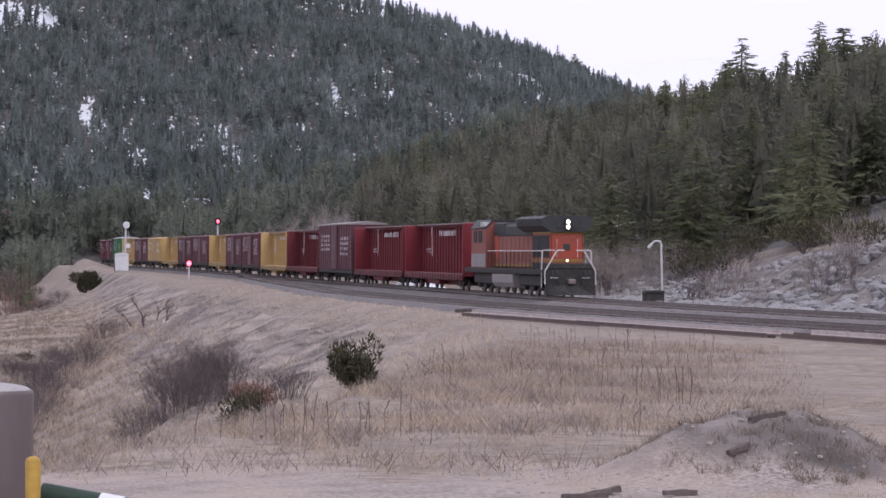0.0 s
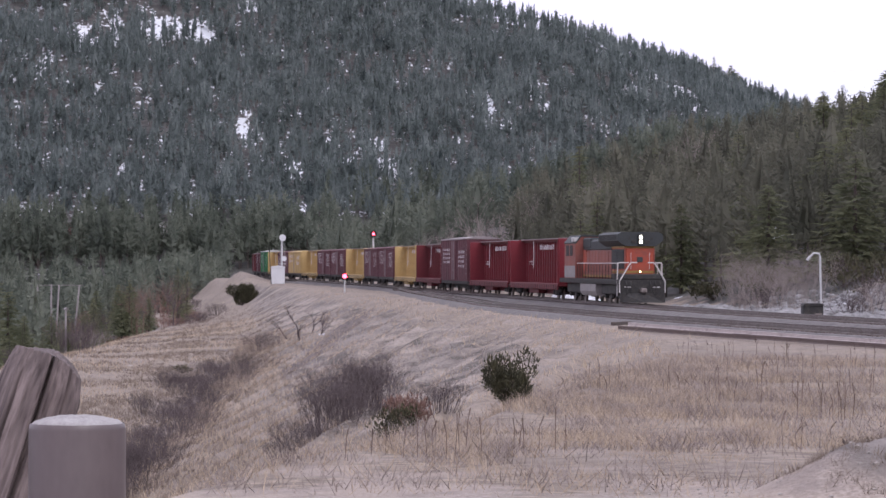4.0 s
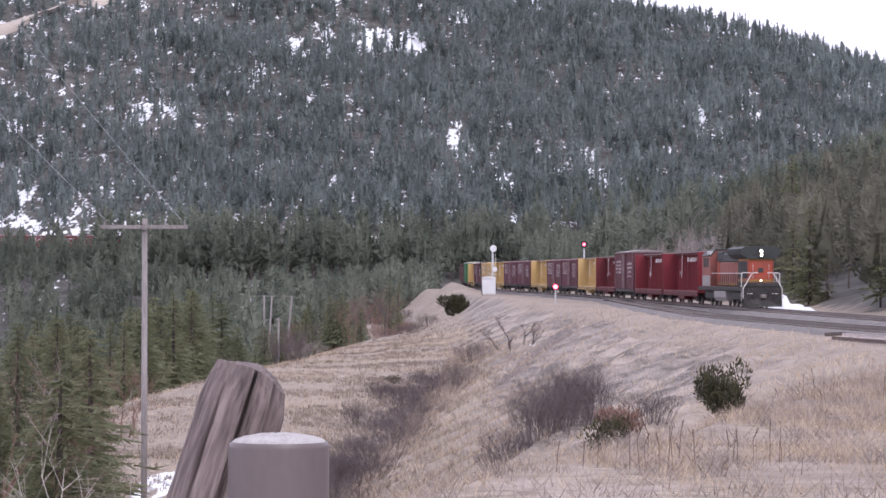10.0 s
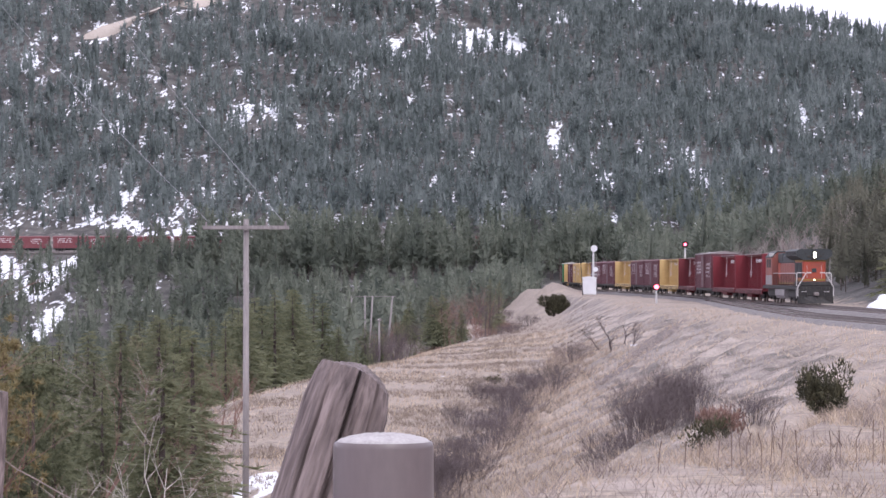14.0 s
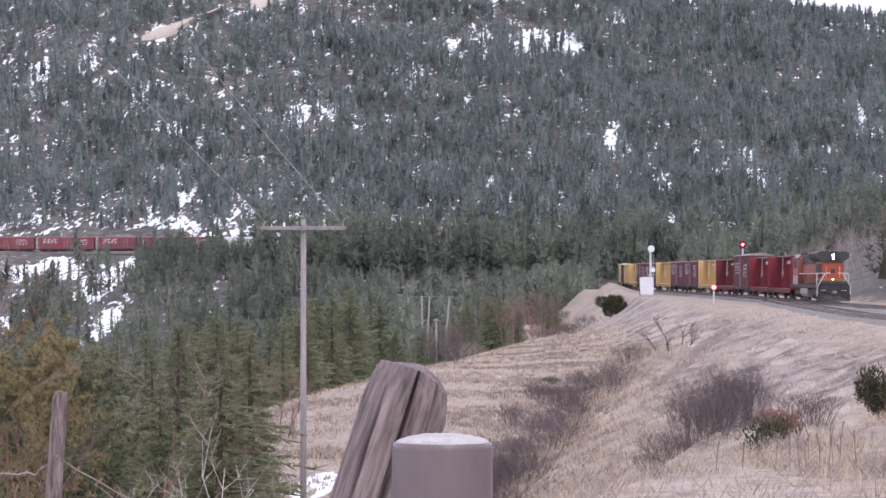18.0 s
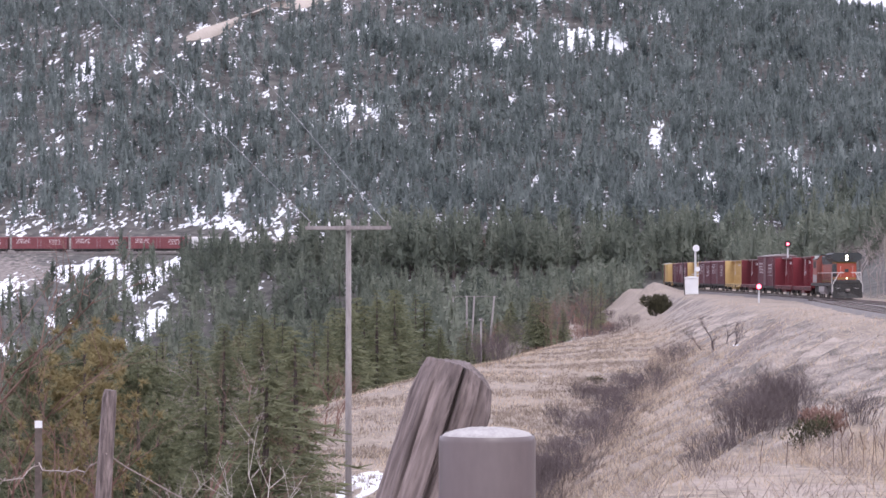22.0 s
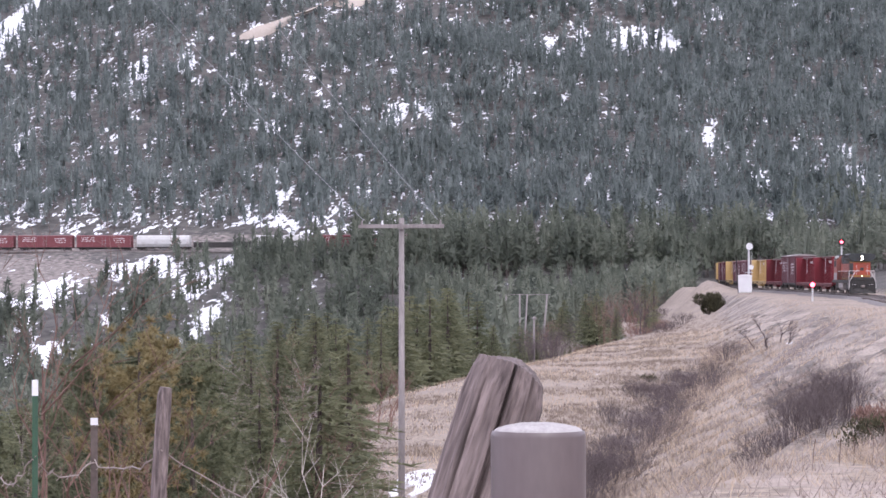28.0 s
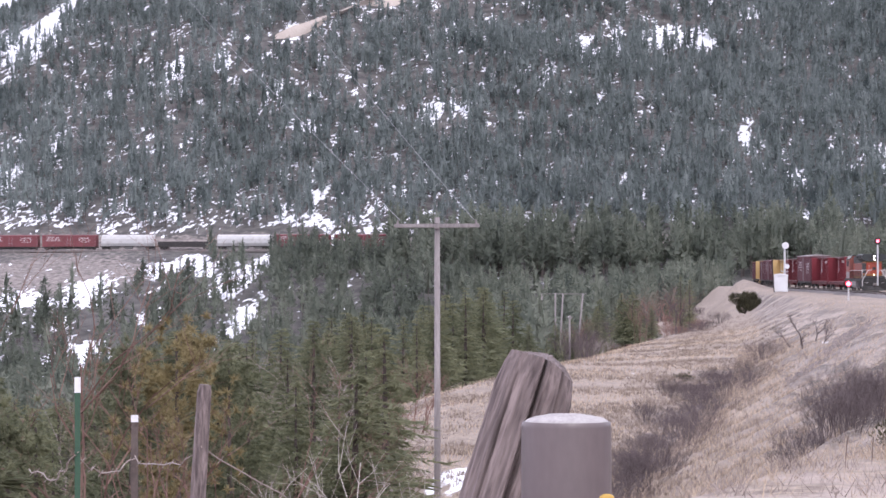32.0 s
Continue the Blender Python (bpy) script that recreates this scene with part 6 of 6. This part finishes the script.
    for i in range(78):
        y = rs.uniform(338, 475)
        x = float(table(y, CREST, 1)) - rs.uniform(-2.5, 15)
        if i % 3 == 0:
            conifer(x - 3, y, rs.uniform(4, 8.5), i % 8, "conifer below the railway bank", "conifers below the bank", rs.uniform(1.2, 1.8))
        elif i % 3 == 1:
            root = thing("bare_tree", "brown bare tree below the railway bank", "tree", "bare trees below the bank", pose(x - 3, y, gz(x - 3, y)))
            part("twig_mass", twigs(random.Random(700 + i), rs.uniform(4, 7.5), 3, 5, 4, .05, .7), (M_TWIG, M_TWIGRED)[i % 2], root)
        else:
            bare_shrub(x, y, rs.uniform(1.0, 2.4), rs.uniform(2, 3.6), 40, (M_TWIG, M_TWIGRED)[i % 2], "leafless brush below the railway bank", 800 + i, .022)
    # yellowing pines near the fence
    for i, (az, d, h) in enumerate(((-12.7, 58, -.9), (-13.6, 66, -1.3), (-11.6, 68, -1.6), (-17.2, 50, -2.0), (-16.2, 60, -2.6))):
        rs2 = np.random.RandomState(300 + i)
        v, f = pine_crown(rs2, .19 if i < 3 else .17)
        me = bpy.data.meshes.new("crown")
        me.from_pydata(v.tolist(), [], f.tolist())
        me.materials.append(M_NEEDLEDRY if i < 1 else M_NEEDLE)
        x, y = polar(az, d)
        h = EYE + d * math.tan(radians(h)) - gz(x, y)
        conifer(x, y, h, 0, "yellowing pine with an open crown" if i < 1 else "green pine below the lot", "pines below the lot", 1.0, me)


shrubs()


# ---- grass and dead stalks ----
def grass(name, label, spots, h0, h1, w, seed, material, lean=.35):
    rs = np.random.RandomState(seed)
    x, y = spots
    n = len(x)
    z = ground_z(x, y)
    h = h0 + (h1 - h0) * rs.rand(n)
    a = rs.rand(n) * 6.283
    ww = w * (.6 + .8 * rs.rand(n))
    lx, ly = rs.normal(size=n) * lean * h, rs.normal(size=n) * lean * h
    v = np.stack([np.stack([x - ww * np.cos(a), y - ww * np.sin(a), z - .02], 1), np.stack([x + ww * np.cos(a), y + ww * np.sin(a), z - .02], 1), np.stack([x + lx, y + ly, z + h], 1)], 1).reshape(-1, 3)
    loose(name, v, np.arange(3 * n).reshape(-1, 3), material, label, "grass")


def place_grass():
    rs = np.random.RandomState(77)
    n = 430000
    az, d = np.radians(-3.5 + 22 * rs.rand(n)), 30 + 62 * rs.rand(n) ** .8
    x, y = d * np.sin(az), d * np.cos(az)
    ex = table(y, EDGE, 1)
    dens = np.clip(1.15 - np.abs(x - ex - 2) / 6.5, 0, 1) * np.clip((d - 29) / 9, 0, 1) * np.clip(.5 + .7 * bumps(x, y, 11, 21) + .5 * bumps(x, y, 3.2, 36), .05, 1)
    k = rs.rand(n) < dens
    x, y = x[k], y[k]
    red = bumps(x, y, 6, 29) + .7 * bumps(x, y, 1.7, 30) + .9 * rs.rand(len(x)) > .5
    grass("tall_dry_grass", "tall tawny dry grass along the edge of the lot", (x[~red], y[~red]), .04, .30, .005, 78, M_STRAW, .75)
    grass("tall_dry_weeds", "reddish dry weeds among the tall grass", (x[red], y[red]), .05, .34, .0065, 82, M_WEED, .8)
    n = 110000
    az, d = np.radians(-9 + 17 * rs.rand(n)), 80 + 230 * rs.rand(n)
    x, y = d * np.sin(az), d * np.cos(az)
    k = (x < table(y, EDGE, 1) + 1) & (x > table(y, CREST, 1) - 6) & (rs.rand(n) < np.clip(.45 + .7 * bumps(x, y, 24, 22), .08, 1) * np.where(x > table(y, GULLY, 1) + 2, .35, 1))
    grass("field_grass", "dry grass on the slopes and the field", (x[k], y[k]), .08, .34, .018, 79, M_STRAW)
    n = 90000
    d = 80 + 150 * rs.rand(n)
    x, y = table(d, GULLY, 1) + .5 + 3.4 * rs.exponential(size=n), d
    k = rs.rand(n) < np.clip(.6 + .8 * bumps(x, y, 9, 33), .1, 1)
    x, y = x[k], y[k]
    k = rs.rand(len(x)) < .55
    grass("bank_grass", "tawny grass on the bank above the gully", (x[k], y[k]), .1, .42, .012, 83, M_STRAW, .6)
    grass("bank_weeds", "brownish weeds on the bank above the gully", (x[~k], y[~k]), .1, .45, .012, 84, M_WEED, .6)
    n = 52000
    az, d = np.radians(-8 + 12 * rs.rand(n)), 95 + 310 * rs.rand(n)
    x, y = d * np.sin(az), d * np.cos(az)
    gx, cx = table(y, GULLY, 1), table(y, CREST, 1)
    k = (x > cx - 3) & (rs.rand(n) < np.clip(.35 + .8 * bumps(x, y, 17, 27) + .4 * (x > gx - 6), .03, 1) * np.clip((gx + 6 - x) / 9, 0, 1) * np.clip((400 - d) / 170, 0, 1))
    x, y = np.repeat(x[k], 9), np.repeat(y[k], 9)
    x, y = x + rs.normal(size=len(x)) * .16, y + rs.normal(size=len(x)) * .16
    grass("field_tufts", "grey-brown weedy tufts in the field", (x, y), .05, .26, .022, 81, M_FIELDWEED, .4)
    n = 14000
    az, d = np.radians(-17 + 14 * rs.rand(n)), 17.5 + 10 * rs.rand(n)
    x, y = d * np.sin(az), d * np.cos(az)
    k = (np.abs(x - table(y, EDGE, 1)) < 3.0)
    grass("fence_grass", "dead grass along the fence", (x[k], y[k]), .1, .42, .006, 80, M_STRAW, .5)
    n = 2600
    az, d = np.radians(1 + 16 * rs.rand(n)), 36 + 60 * rs.rand(n)
    x, y = d * np.sin(az), d * np.cos(az)
    ex = table(y, EDGE, 1)
    k = (np.abs(x - ex - 2.5) < 4.5) & (bumps(x, y, 14, 23) > .1)
    x, y = x[k][:170], y[k][:170]
    kit = Kit()
    r2 = random.Random(5)
    for a, b in zip(x, y):
        g, h = gz(a, b), r2.uniform(.3, .68)
        kit.tube([(a, b, g - .03), (a + r2.uniform(-.04, .04), b, g + h * .7), (a + r2.uniform(-.07, .07), b, g + h)], [.004, .005, .008], 4)
    loose("dead_stalks", kit.v, kit.f, M_STALK, "dark dead weed stalks standing in the grass", "weeds")


place_grass()


def heap_tufts():
    rs = np.random.RandomState(91)
    a, q = rs.rand(260) * 6.283, np.sqrt(rs.rand(260))
    x, y = np.repeat(7.3 + 1.9 * q * np.cos(a), 22), np.repeat(29.4 + 2.0 * q * np.sin(a), 22)
    x, y = x + rs.normal(size=len(x)) * .05, y + rs.normal(size=len(x)) * .05
    grass("heap_weeds", "short grey-brown weeds on the spoil heap", (x, y), .03, .13, .005, 92, M_FIELDWEED, .6)
    n = 2600
    az, d = np.radians(7 + 11 * rs.rand(n)), 24 + 30 * rs.rand(n)
    x, y = d * np.sin(az), d * np.cos(az)
    k = bumps(x, y, 5, 35) > .1
    x, y = np.repeat(x[k], 14), np.repeat(y[k], 14)
    x, y = x + rs.normal(size=len(x)) * .07, y + rs.normal(size=len(x)) * .07
    grass("lot_grass", "short dry grass tufts on the gravel lot", (x, y), .01, .07, .004, 93, M_STRAW, .6)


heap_tufts()


def snow_pile(x, y, a, b, h, seed):
    """A shrinking heap of ploughed snow beside the line."""
    rs = np.random.RandomState(seed)
    V, F, n, m = [], [], 28, 12
    for j in range(m + 1):
        r = j / m
        for i in range(n):
            t = 6.283 * i / n
            rr = r * (1 + .2 * math.sin(3 * t + seed) + .12 * math.sin(7 * t))
            px, py = x + a * rr * math.cos(t), y + b * rr * math.sin(t)
            V.append((px, py, gz(px, py) - .06 + h * (1 - r * r) ** 1.3 * (1 + .25 * math.sin(5 * rr * 2 + 2 * t)) + .05 * rs.rand()))
    F = [(j * n + i, j * n + (i + 1) % n, j * n + n + (i + 1) % n, j * n + n + i) for j in range(m) for i in range(n)]
    me = bpy.data.meshes.new("snow_heap")
    me.from_pydata(V, [], F)
    me.polygons.foreach_set("use_smooth", np.ones(len(F), bool))
    me.materials.append(M_SNOW)
    tagged(new("snow_heap", me), "old ploughed snow heap beside the line", "snow heap")


snow_pile(24.7, 231, 1.5, 3.0, 1.15, 4)
snow_pile(26.2, 232, 1.6, 2.0, .5, 6)


def mountain_road():
    """A pale cut bench that climbs across the mountain."""
    u = np.linspace(0, 1, 60)
    x = np.interp(u, [0, .33, .67, 1], [-194, -179, -167, -146]) + 2 * np.sin(u * 9)
    y = np.interp(u, [0, .33, .67, 1], [1047, 1073, 1124, 1142])
    V = []
    for off, up in ((-5, .4), (-2, 2.2), (5, 3.0), (9, 3.2)):
        V.append(np.stack([x + off * .4, y + off, ground_z(x + off * .4, y + off) + up], 1))
    v = np.stack(V, 1).reshape(-1, 3)
    i = (np.arange(59)[:, None] * 4 + np.arange(3)[None, :]).ravel()
    loose("mountain_road", v, np.stack([i, i + 1, i + 5, i + 4], 1), M_PALEROAD, "pale earth bench road climbing the mountain", "road", "structure", True)


mountain_road()
motions()
